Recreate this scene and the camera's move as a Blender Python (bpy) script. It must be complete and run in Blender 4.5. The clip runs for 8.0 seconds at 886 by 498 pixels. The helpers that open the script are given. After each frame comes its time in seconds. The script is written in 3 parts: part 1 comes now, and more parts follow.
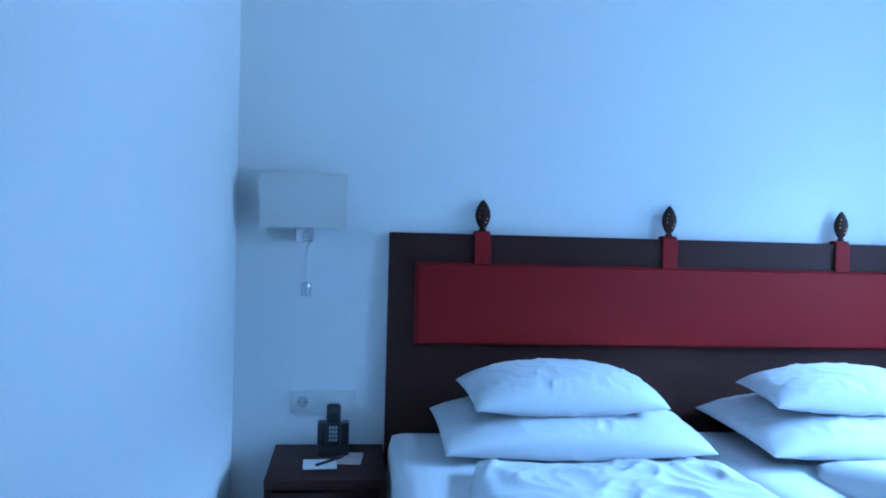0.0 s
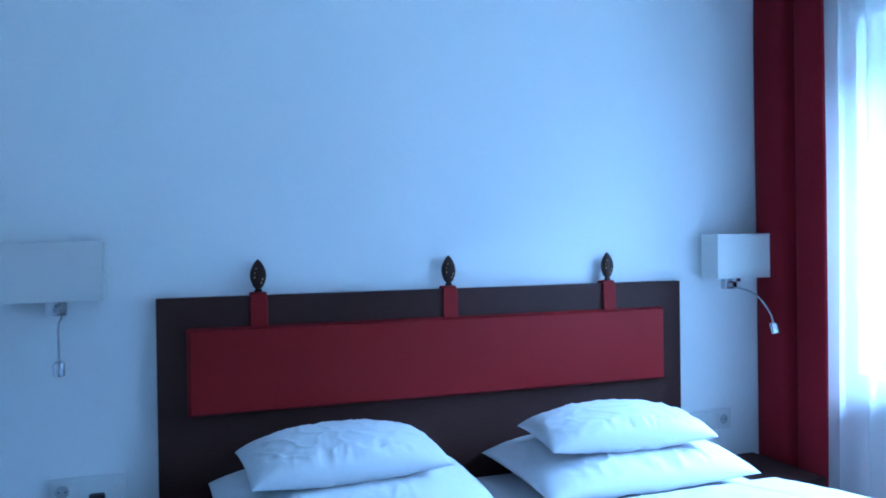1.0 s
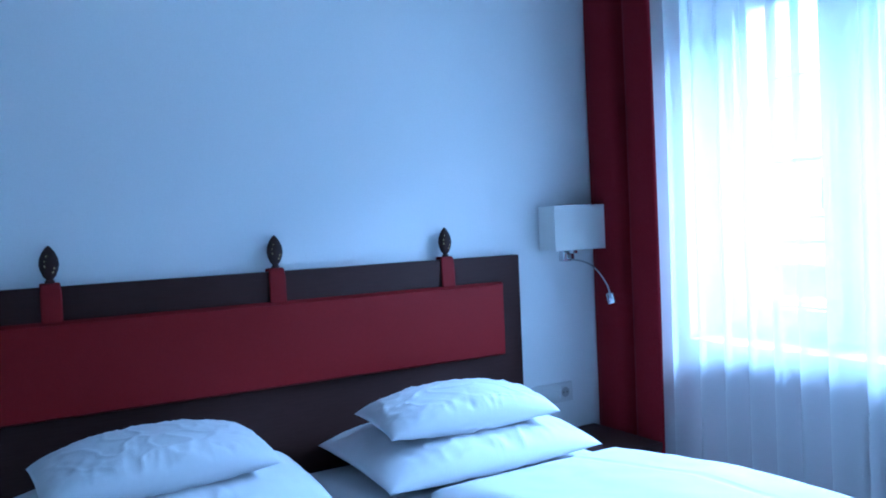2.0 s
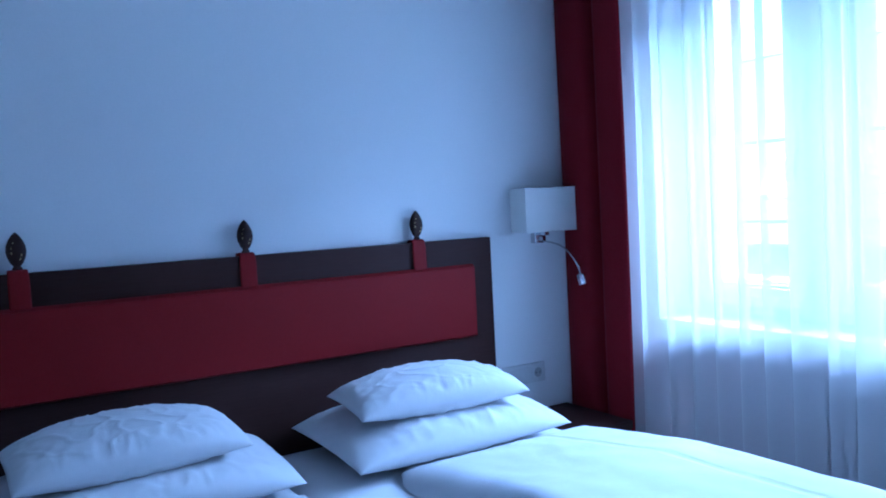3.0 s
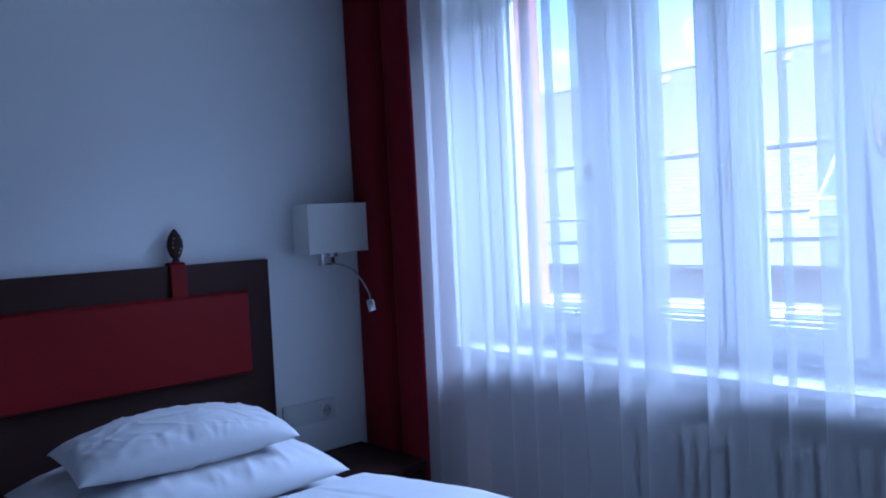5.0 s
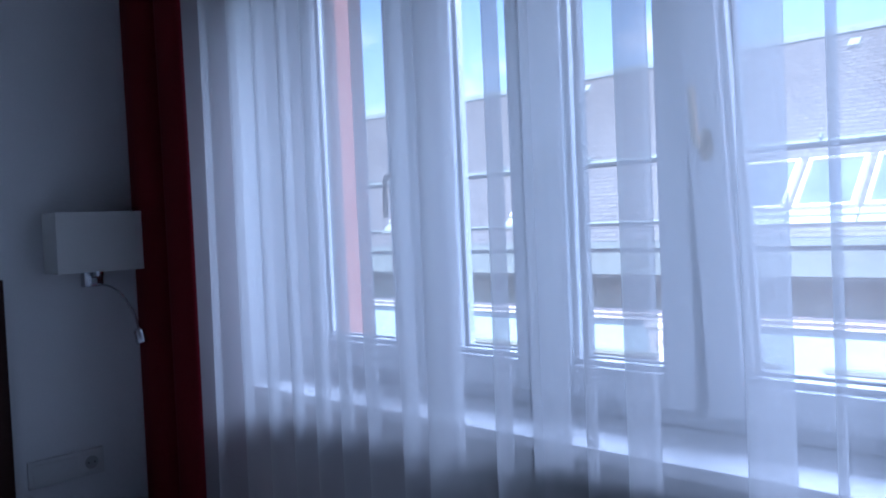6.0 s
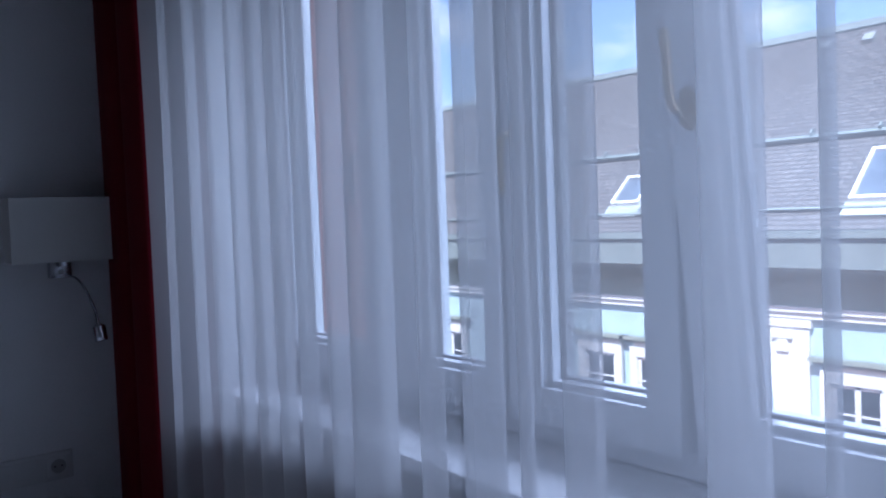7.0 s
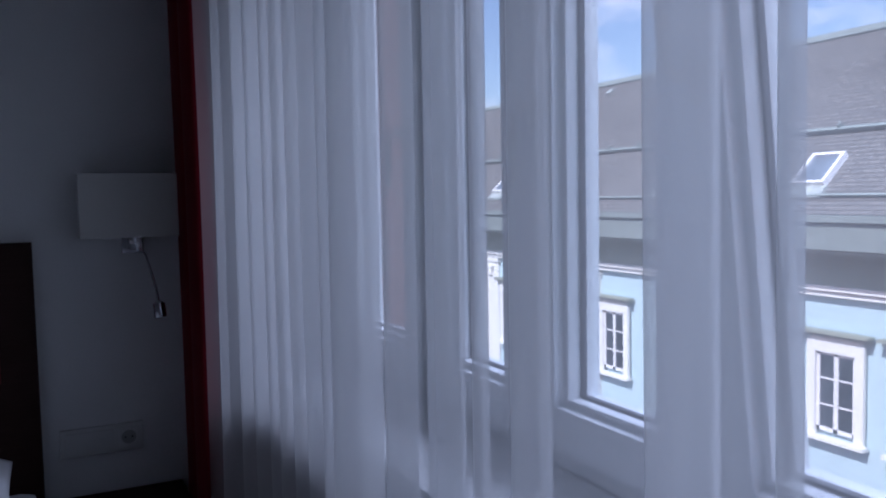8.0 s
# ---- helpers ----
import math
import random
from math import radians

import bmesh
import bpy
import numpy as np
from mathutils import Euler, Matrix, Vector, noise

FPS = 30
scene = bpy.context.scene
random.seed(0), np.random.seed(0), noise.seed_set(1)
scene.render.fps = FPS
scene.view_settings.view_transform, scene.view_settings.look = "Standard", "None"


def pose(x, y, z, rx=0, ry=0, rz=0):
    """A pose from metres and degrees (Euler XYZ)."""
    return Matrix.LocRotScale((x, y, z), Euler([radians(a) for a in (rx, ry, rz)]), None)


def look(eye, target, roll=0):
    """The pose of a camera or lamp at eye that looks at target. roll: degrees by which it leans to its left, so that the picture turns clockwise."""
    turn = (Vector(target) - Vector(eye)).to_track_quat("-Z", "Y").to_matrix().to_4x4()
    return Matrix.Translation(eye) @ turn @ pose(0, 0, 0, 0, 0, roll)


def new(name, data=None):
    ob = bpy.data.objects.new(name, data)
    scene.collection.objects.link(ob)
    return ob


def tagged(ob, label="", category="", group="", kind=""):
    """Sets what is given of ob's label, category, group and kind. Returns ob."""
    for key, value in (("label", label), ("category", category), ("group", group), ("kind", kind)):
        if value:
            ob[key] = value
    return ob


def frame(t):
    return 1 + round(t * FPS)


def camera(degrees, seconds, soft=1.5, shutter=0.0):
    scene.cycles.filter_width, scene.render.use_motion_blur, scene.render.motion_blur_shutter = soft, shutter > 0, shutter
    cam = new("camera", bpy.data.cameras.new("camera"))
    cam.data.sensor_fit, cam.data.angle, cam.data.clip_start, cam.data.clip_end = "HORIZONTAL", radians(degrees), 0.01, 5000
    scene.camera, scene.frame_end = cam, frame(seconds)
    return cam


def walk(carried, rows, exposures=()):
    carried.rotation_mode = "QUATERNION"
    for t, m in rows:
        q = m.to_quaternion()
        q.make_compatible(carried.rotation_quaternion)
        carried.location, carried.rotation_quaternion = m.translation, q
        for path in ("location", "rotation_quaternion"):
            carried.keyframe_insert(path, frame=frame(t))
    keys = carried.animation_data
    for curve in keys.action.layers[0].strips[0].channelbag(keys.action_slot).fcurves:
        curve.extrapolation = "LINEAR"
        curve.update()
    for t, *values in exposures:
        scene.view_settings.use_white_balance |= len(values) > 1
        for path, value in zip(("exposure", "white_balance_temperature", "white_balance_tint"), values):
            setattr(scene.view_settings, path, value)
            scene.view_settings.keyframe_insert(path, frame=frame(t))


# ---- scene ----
cam = camera(58.2, 8.0, 1.9)
PATH = [
    (0, (-1.143, -2.782, 1.285), (-0.905, -0.797, 1.235), 1.6),
    (0.5, (-1.086, -2.774, 1.361), (-0.675, -0.817, 1.389), 0.6),
    (1, (-0.997, -2.749, 1.441), (-0.318, -0.868, 1.423), -0.8),
    (1.5, (-0.913, -2.597, 1.406), (0.029, -0.833, 1.388), -0.8),
    (3, (-0.828, -2.656, 1.402), (0.216, -0.953, 1.295), -3.0),
    (3.5, (-0.826, -2.623, 1.414), (0.268, -0.951, 1.327), -2.9),
    (4, (-0.806, -2.543, 1.445), (0.548, -1.072, 1.388), -2.6),
    (5.5, (-0.123, -2.536, 1.35), (1.221, -1.057, 1.271), -3.0),
    (6, (0.199, -2.51, 1.374), (1.66, -1.146, 1.312), -2.5),
    (6.5, (0.437, -2.538, 1.368), (1.829, -1.104, 1.325), -2.5),
    (7, (0.679, -2.505, 1.363), (1.936, -0.951, 1.281), -2.2),
    (7.5, (0.875, -2.476, 1.36), (2.142, -0.932, 1.253), -1.1),
    (8, (1.035, -2.511, 1.377), (1.927, -0.726, 1.244), -1.1),
]

# exposure and white balance drift as the camera turns from the dim wall towards the bright window
EXPOSURES = [(0.0, 4.06, 3850, 2), (1.0, 3.90, 3930, 3), (1.7, 3.62, 3970, 4), (3.0, 3.14, 4030, 13), (4.0, 2.52, 4080, 19),
             (5.5, 1.64, 4720, 21), (6.5, 0.70, 5040, 22), (7.5, 0.44, 5350, 24), (8.0, 0.18, 5450, 26)]
walk(cam, [(t, look(eye, target, roll)) for t, eye, target, roll in PATH], EXPOSURES)

# ---- world and sun ----
SUN_EL, SUN_AZ = radians(47), radians(195)   # the sun stands behind this house, over the roofs


def make_world():
    w = bpy.data.worlds.new("sky")
    scene.world = w
    w.use_nodes = True
    nt = w.node_tree
    nt.nodes.clear()
    out, bg = nt.nodes.new("ShaderNodeOutputWorld"), nt.nodes.new("ShaderNodeBackground")
    sky = nt.nodes.new("ShaderNodeTexSky")
    sky.sky_type, sky.sun_disc = "NISHITA", False
    sky.sun_elevation, sky.sun_rotation = SUN_EL, radians(90) - SUN_AZ
    tc, mp = nt.nodes.new("ShaderNodeTexCoord"), nt.nodes.new("ShaderNodeMapping")
    mp.inputs["Scale"].default_value = (1, 1, 2.2)
    nz, rp, mix = nt.nodes.new("ShaderNodeTexNoise"), nt.nodes.new("ShaderNodeValToRGB"), nt.nodes.new("ShaderNodeMixRGB")
    nz.inputs["Scale"].default_value, nz.inputs["Detail"].default_value = 5.5, 6
    rp.color_ramp.elements[0].position, rp.color_ramp.elements[1].position = 0.54, 0.72
    mix.inputs["Color2"].default_value = (7.5, 7.6, 7.8, 1)
    nt.links.new(tc.outputs["Generated"], mp.inputs["Vector"])
    nt.links.new(mp.outputs["Vector"], nz.inputs["Vector"])
    nt.links.new(nz.outputs["Fac"], rp.inputs["Fac"])
    nt.links.new(rp.outputs["Color"], mix.inputs["Fac"])
    nt.links.new(sky.outputs["Color"], mix.inputs["Color1"])
    nt.links.new(mix.outputs["Color"], bg.inputs["Color"])
    bg.inputs["Strength"].default_value = 0.15
    nt.links.new(bg.outputs["Background"], out.inputs["Surface"])


make_world()
sun = new("sun", bpy.data.lights.new("sun", "SUN"))
sun.data.energy, sun.data.angle, sun.data.color = 5.0, radians(0.5), (1.0, 0.95, 0.87)
SUN_DIR = Vector((math.cos(SUN_EL) * math.cos(SUN_AZ), math.cos(SUN_EL) * math.sin(SUN_AZ), math.sin(SUN_EL)))
sun.matrix_world = look(SUN_DIR * 60, (0, 0, 0))

# added area lamp over the street, boosting the sky's light through the window
skylight = new("sky_fill_lamp", bpy.data.lights.new("sky_fill_lamp", "AREA"))
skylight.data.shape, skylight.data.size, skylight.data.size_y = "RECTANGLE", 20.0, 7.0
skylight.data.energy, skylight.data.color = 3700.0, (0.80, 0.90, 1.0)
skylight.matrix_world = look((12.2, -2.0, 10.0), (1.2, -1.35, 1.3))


# ---- materials ----
def mat(name, color, rough=0.6, metal=0.0, vary=0.12, grain=40.0, bump=0.1, stain=1.2, stretch=(1, 1, 1), second=None, spec=0.5,
        sheen=0.0, coat=0.0, dist=0.002):
    m = bpy.data.materials.new(name)
    m.use_nodes = True
    nt = m.node_tree
    b = nt.nodes["Principled BSDF"]
    tc, mp = nt.nodes.new("ShaderNodeTexCoord"), nt.nodes.new("ShaderNodeMapping")
    mp.inputs["Scale"].default_value = stretch
    nt.links.new(tc.outputs["Object"], mp.inputs["Vector"])
    fine, wide = nt.nodes.new("ShaderNodeTexNoise"), nt.nodes.new("ShaderNodeTexNoise")
    fine.inputs["Scale"].default_value, fine.inputs["Detail"].default_value = grain, 5
    wide.inputs["Scale"].default_value, wide.inputs["Detail"].default_value = stain, 4
    nt.links.new(mp.outputs["Vector"], fine.inputs["Vector"])
    nt.links.new(tc.outputs["Object"], wide.inputs["Vector"])
    add = nt.nodes.new("ShaderNodeMath")
    add.operation = "MULTIPLY_ADD"
    add.inputs[1].default_value = 0.6
    sc = nt.nodes.new("ShaderNodeMath")
    sc.operation = "MULTIPLY"
    sc.inputs[1].default_value = 0.4
    nt.links.new(wide.outputs["Fac"], sc.inputs[0])
    nt.links.new(fine.outputs["Fac"], add.inputs[0])
    nt.links.new(sc.outputs[0], add.inputs[2])
    rp = nt.nodes.new("ShaderNodeValToRGB")
    c2 = second or tuple(c * (1 - 2 * vary) for c in color)
    rp.color_ramp.elements[0].position, rp.color_ramp.elements[1].position = 0.34, 0.64
    rp.color_ramp.elements[0].color, rp.color_ramp.elements[1].color = (*c2, 1), (*color, 1)
    nt.links.new(add.outputs[0], rp.inputs["Fac"])
    nt.links.new(rp.outputs["Color"], b.inputs["Base Color"])
    b.inputs["Roughness"].default_value, b.inputs["Metallic"].default_value = rough, metal
    b.inputs["Specular IOR Level"].default_value = spec
    b.inputs["Sheen Weight"].default_value, b.inputs["Coat Weight"].default_value = sheen, coat
    if bump:
        bp = nt.nodes.new("ShaderNodeBump")
        bp.inputs["Strength"].default_value, bp.inputs["Distance"].default_value = bump, dist
        nt.links.new(fine.outputs["Fac"], bp.inputs["Height"])
        nt.links.new(bp.outputs["Normal"], b.inputs["Normal"])
    return m


def woven_bump(m, scale, strength, dist=0.0006):
    """Adds a fine woven relief to a cloth material."""
    nt = m.node_tree
    b = nt.nodes["Principled BSDF"]
    tc = nt.nodes.new("ShaderNodeTexCoord")
    wv = [nt.nodes.new("ShaderNodeTexWave") for _ in range(2)]
    for n, axis in zip(wv, ("X", "Z")):
        n.bands_direction = axis
        n.inputs["Scale"].default_value, n.inputs["Distortion"].default_value = scale, 0.6
        nt.links.new(tc.outputs["Object"], n.inputs["Vector"])
    mx = nt.nodes.new("ShaderNodeMath")
    nt.links.new(wv[0].outputs["Fac"], mx.inputs[0])
    nt.links.new(wv[1].outputs["Fac"], mx.inputs[1])
    bp = nt.nodes.new("ShaderNodeBump")
    bp.inputs["Strength"].default_value, bp.inputs["Distance"].default_value = strength, dist
    nt.links.new(mx.outputs[0], bp.inputs["Height"])
    if b.inputs["Normal"].links:
        nt.links.new(b.inputs["Normal"].links[0].from_socket, bp.inputs["Normal"])
    nt.links.new(bp.outputs["Normal"], b.inputs["Normal"])
    return m


def glass_mat():
    m = bpy.data.materials.new("window glass")
    m.use_nodes = True
    nt = m.node_tree
    nt.nodes.clear()
    out, mix = nt.nodes.new("ShaderNodeOutputMaterial"), nt.nodes.new("ShaderNodeMixShader")
    tr, gl, lw = nt.nodes.new("ShaderNodeBsdfTransparent"), nt.nodes.new("ShaderNodeBsdfGlossy"), nt.nodes.new("ShaderNodeLayerWeight")
    tr.inputs["Color"].default_value = (0.97, 0.985, 0.98, 1)
    gl.inputs["Roughness"].default_value = 0.02
    pw, sc = nt.nodes.new("ShaderNodeMath"), nt.nodes.new("ShaderNodeMath")
    pw.operation, sc.operation = "POWER", "MULTIPLY_ADD"
    pw.inputs[1].default_value, sc.inputs[1].default_value, sc.inputs[2].default_value = 5.0, 0.6, 0.03
    lw.inputs["Blend"].default_value = 0.5
    nt.links.new(lw.outputs["Facing"], pw.inputs[0])
    nt.links.new(pw.outputs[0], sc.inputs[0])
    nt.links.new(sc.outputs[0], mix.inputs["Fac"])
    nt.links.new(tr.outputs[0], mix.inputs[1])
    nt.links.new(gl.outputs[0], mix.inputs[2])
    nt.links.new(mix.outputs[0], out.inputs["Surface"])
    return m


def sheer_mat():
    m = bpy.data.materials.new("white voile")
    m.use_nodes = True
    nt = m.node_tree
    nt.nodes.clear()
    out, mix, body = nt.nodes.new("ShaderNodeOutputMaterial"), nt.nodes.new("ShaderNodeMixShader"), nt.nodes.new("ShaderNodeMixShader")
    tr, df, tl = nt.nodes.new("ShaderNodeBsdfTransparent"), nt.nodes.new("ShaderNodeBsdfDiffuse"), nt.nodes.new("ShaderNodeBsdfTranslucent")
    df.inputs["Color"].default_value = tl.inputs["Color"].default_value = (0.72, 0.72, 0.72, 1)
    body.inputs["Fac"].default_value = 0.46
    nt.links.new(df.outputs[0], body.inputs[1])
    nt.links.new(tl.outputs[0], body.inputs[2])
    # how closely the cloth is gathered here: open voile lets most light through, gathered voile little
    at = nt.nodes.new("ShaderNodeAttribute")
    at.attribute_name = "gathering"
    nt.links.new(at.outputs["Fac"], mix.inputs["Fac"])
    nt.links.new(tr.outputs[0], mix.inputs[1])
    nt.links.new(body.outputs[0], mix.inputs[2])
    nt.links.new(mix.outputs[0], out.inputs["Surface"])
    return m


def shade_mat():
    m = mat("lamp shade cloth", (0.73, 0.72, 0.68), 0.85, grain=350, bump=0.15, vary=0.03)
    m.node_tree.nodes["Principled BSDF"].inputs["Subsurface Weight"].default_value = 0.0
    return woven_bump(m, 300, 0.3)


def slate_mat(name, color, row=0.085, width=0.24):
    """Roof covering in courses, for roofs seen from across the street."""
    m = mat(name, color, 0.75, grain=9, vary=0.16, bump=0.3, dist=0.02, stain=0.5)
    nt = m.node_tree
    b = nt.nodes["Principled BSDF"]
    tc, br = nt.nodes.new("ShaderNodeTexCoord"), nt.nodes.new("ShaderNodeTexBrick")
    mp = nt.nodes.new("ShaderNodeMapping")
    br.inputs["Scale"].default_value = 1.0
    br.inputs["Brick Width"].default_value, br.inputs["Row Height"].default_value = width, row
    br.inputs["Mortar Size"].default_value = 0.016
    br.inputs["Color1"].default_value, br.inputs["Color2"].default_value, br.inputs["Mortar"].default_value = (1, 1, 1, 1), (0.76, 0.77, 0.80, 1), (0.56, 0.55, 0.54, 1)
    sep, cmb = nt.nodes.new("ShaderNodeSeparateXYZ"), nt.nodes.new("ShaderNodeCombineXYZ")
    nt.links.new(tc.outputs["Object"], sep.inputs[0])
    nt.links.new(sep.outputs["Y"], cmb.inputs["X"])
    nt.links.new(sep.outputs["Z"], cmb.inputs["Y"])
    nt.links.new(cmb.outputs[0], br.inputs["Vector"])
    mul = nt.nodes.new("ShaderNodeMixRGB")
    mul.blend_type = "MULTIPLY"
    mul.inputs["Fac"].default_value = 1.0
    nt.links.new(b.inputs["Base Color"].links[0].from_socket, mul.inputs["Color1"])
    nt.links.new(br.outputs["Color"], mul.inputs["Color2"])
    nt.links.new(mul.outputs["Color"], b.inputs["Base Color"])
    return m


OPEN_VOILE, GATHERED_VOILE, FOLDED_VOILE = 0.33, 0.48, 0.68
M_WALL = mat("painted wallpaper", (0.84, 0.84, 0.83), 0.85, grain=140, vary=0.02, bump=0.25, stain=0.8, spec=0.2, dist=0.001)
M_CEIL = mat("ceiling paint", (0.82, 0.82, 0.81), 0.9, grain=120, vary=0.015, bump=0.1, spec=0.2)
M_FLOOR = mat("dark carpet", (0.11, 0.075, 0.06), 0.95, grain=300, vary=0.2, bump=0.4, spec=0.1)
M_WENGE = mat("wenge veneer", (0.046, 0.021, 0.017), 0.6, grain=30, vary=0.12, bump=0.08, stretch=(0.6, 8, 8), stain=2, spec=0.15, dist=0.0006)
M_FINIAL = mat("carved dark horn", (0.040, 0.017, 0.013), 0.5, grain=60, vary=0.25, bump=0.3, spec=0.2)
M_BRASS = mat("brass stud", (0.62, 0.46, 0.2), 0.3, 1.0, vary=0.1)
M_LEATHER = mat("red leather", (0.19, 0.008, 0.010), 0.55, grain=220, vary=0.08, bump=0.25, stain=2.5, spec=0.16, dist=0.0008)
M_LINEN = woven_bump(mat("white cotton", (0.66, 0.66, 0.67), 0.9, grain=30, vary=0.015, bump=0.12, spec=0.15, sheen=0.1, dist=0.004), 500, 0.1)
M_MATTRESS = mat("white sheet", (0.71, 0.71, 0.72), 0.9, grain=18, vary=0.02, bump=0.12, spec=0.15, dist=0.004)
M_RED = mat("red drape", (0.16, 0.007, 0.014), 0.8, grain=200, vary=0.12, bump=0.2, spec=0.12)
M_SHADE = shade_mat()
M_CHROME = mat("brushed chrome", (0.62, 0.62, 0.64), 0.25, 1.0, vary=0.03, bump=0.02)
M_BLACK = mat("black plastic", (0.018, 0.018, 0.02), 0.35, vary=0.1, bump=0.03)
M_SILVER = mat("silver plastic", (0.5, 0.52, 0.54), 0.35, 0.4, vary=0.05, bump=0.02)
M_SOCKET = mat("white socket plastic", (0.70, 0.70, 0.68), 0.35, vary=0.02, bump=0.0)
M_PVC = mat("white window lacquer", (0.80, 0.81, 0.82), 0.35, grain=20, vary=0.02, bump=0.03)
M_SEAL = mat("grey rubber seal", (0.10, 0.10, 0.11), 0.7, vary=0.1)
M_SILL = mat("white sill board", (0.74, 0.74, 0.74), 0.55, grain=25, vary=0.02, bump=0.02)
M_RAD = mat("radiator enamel", (0.72, 0.71, 0.69), 0.35, grain=20, vary=0.03, bump=0.03)
M_HANDLE = mat("brass window handle", (0.55, 0.46, 0.32), 0.32, 0.85, vary=0.06)
M_PAPER = mat("white paper", (0.80, 0.80, 0.79), 0.8, vary=0.02, bump=0.0)
M_CARD = mat("printed card", (0.62, 0.52, 0.48), 0.5, grain=30, vary=0.2, bump=0.0)
M_GLASS, M_SHEER = glass_mat(), sheer_mat()
M_SALMON = mat("salmon render", (0.70, 0.34, 0.27), 0.9, grain=60, vary=0.05, bump=0.2)
M_SLATE = slate_mat("grey slate", (0.190, 0.180, 0.165))
M_ZINC = mat("weathered sheet metal", (0.25, 0.29, 0.265), 0.75, 0.1, grain=6, vary=0.12, stain=0.7)
M_STUCCO_BLUE = mat("pale blue stucco", (0.50, 0.66, 0.70), 0.9, grain=12, vary=0.04, bump=0.1, stain=0.6)
M_STUCCO = mat("white stucco", (0.85, 0.85, 0.80), 0.9, grain=10, vary=0.04, bump=0.1, stain=0.6)
# darker than the stucco: holds the shade under the eaves; lintels share it
M_FRIEZE = mat("dark frieze render", (0.315, 0.345, 0.275), 0.9, grain=8, vary=0.1, bump=0.1, stain=0.6)
M_FARGLASS = mat("dark window glass", (0.045, 0.055, 0.065), 0.2, vary=0.3, grain=1.5, bump=0.0, spec=0.25)
M_WHITE = mat("white window paint", (0.80, 0.80, 0.79), 0.5, vary=0.03)
M_ASPHALT = mat("asphalt", (0.05, 0.05, 0.052), 0.9, grain=25, vary=0.15, bump=0.2)


# ---- building helpers ----
def box(bm, x0, x1, y0, y1, z0, z1, bevel=0.0):
    r = bmesh.ops.create_cube(bm, size=1)
    vs = r["verts"]
    for v in vs:
        v.co = Vector(((x0 + x1) / 2 + v.co.x * (x1 - x0), (y0 + y1) / 2 + v.co.y * (y1 - y0), (z0 + z1) / 2 + v.co.z * (z1 - z0)))
    if bevel:
        es = list({e for v in vs for e in v.link_edges})
        bmesh.ops.bevel(bm, geom=es, offset=bevel, segments=2, profile=0.6, affect="EDGES")
    return bm


def boxes(*rows, bevel=0.0):
    bm = bmesh.new()
    for r in rows:
        box(bm, *r, bevel=bevel)
    return bm


def tube(points, radius, segs=10, caps=True):
    """A round bar along points; radius is a number or one number a point."""
    bm = bmesh.new()
    rad = [radius] * len(points) if isinstance(radius, (int, float)) else radius
    rings = []
    for i, p in enumerate(points):
        d = (Vector(points[min(i + 1, len(points) - 1)]) - Vector(points[max(i - 1, 0)])).normalized()
        u = d.cross(Vector((0, 0, 1)) if abs(d.z) < 0.9 else Vector((1, 0, 0))).normalized()
        v = d.cross(u)
        rings.append([bm.verts.new(Vector(p) + rad[i] * (math.cos(a) * u + math.sin(a) * v)) for a in [2 * math.pi * k / segs for k in range(segs)]])
    for a, b in zip(rings, rings[1:]):
        for k in range(segs):
            bm.faces.new((a[k], a[(k + 1) % segs], b[(k + 1) % segs], b[k]))
    if caps:
        bm.faces.new(rings[0][::-1])
        bm.faces.new(rings[-1])
    bmesh.ops.recalc_face_normals(bm, faces=bm.faces)
    return bm


def mesh_of(name, bm, material, smooth=True):
    me = bpy.data.meshes.new(name)
    bm.to_mesh(me)
    bm.free()
    me.materials.append(material)
    if smooth:
        for p in me.polygons:
            p.use_smooth = True
        me.set_sharp_from_angle(angle=radians(35))
    return me


def part(name, bm, material, parent, label="", smooth=True):
    ob = new(name, mesh_of(name, bm, material, smooth))
    ob.parent = parent
    if label:
        tagged(ob, label)
    return ob


def thing(name, label, category, group="", kind="", at=(0, 0, 0)):
    ob = new(name)
    ob.location = at
    ob.empty_display_size = 0.1
    return tagged(ob, label, category, group, kind)


def setting(name, bm, material, label, category):
    return tagged(new(name, mesh_of(name, bm, material, False)), label, category, kind="structure")


def smooth_line(pts, times=2):
    """Rounds the corners of a line of points."""
    pts = [Vector(p) for p in pts]
    for _ in range(times):
        out = [pts[0]]
        for a, b in zip(pts, pts[1:]):
            out += [a.lerp(b, 0.25), a.lerp(b, 0.75)]
        pts = out + [pts[-1]]
    return pts


# ---- plan of the room ----
X_LEFT, X_WALL, X_GLASS, X_OUT = -1.522, 1.60, 1.84, 1.94
Y_BACK, Z_CEIL = -4.6, 2.95
WIN_Y0, WIN_Y1 = -2.36, -0.36        # the window's opening
SILL_Z, HEAD_Z = 0.91, 2.285

setting("floor", boxes((X_LEFT - 0.2, X_WALL + 0.05, Y_BACK, 0.0, -0.2, 0.0)), M_FLOOR, "dark brown carpeted bedroom floor", "floor")
setting("ceiling", boxes((X_LEFT - 0.2, X_OUT, Y_BACK, 0.2, Z_CEIL, Z_CEIL + 0.25)), M_CEIL, "plain white painted ceiling", "ceiling")
setting("wall_north", boxes((X_LEFT - 0.2, X_OUT, 0.0, 0.2, -0.2, Z_CEIL)), M_WALL, "white wallpapered wall behind the bed", "wall")
setting("wall_west", boxes((X_LEFT - 0.2, X_LEFT, Y_BACK, 0.0, 0.0, Z_CEIL)), M_WALL, "white wallpapered side wall beside the nightstand", "wall")
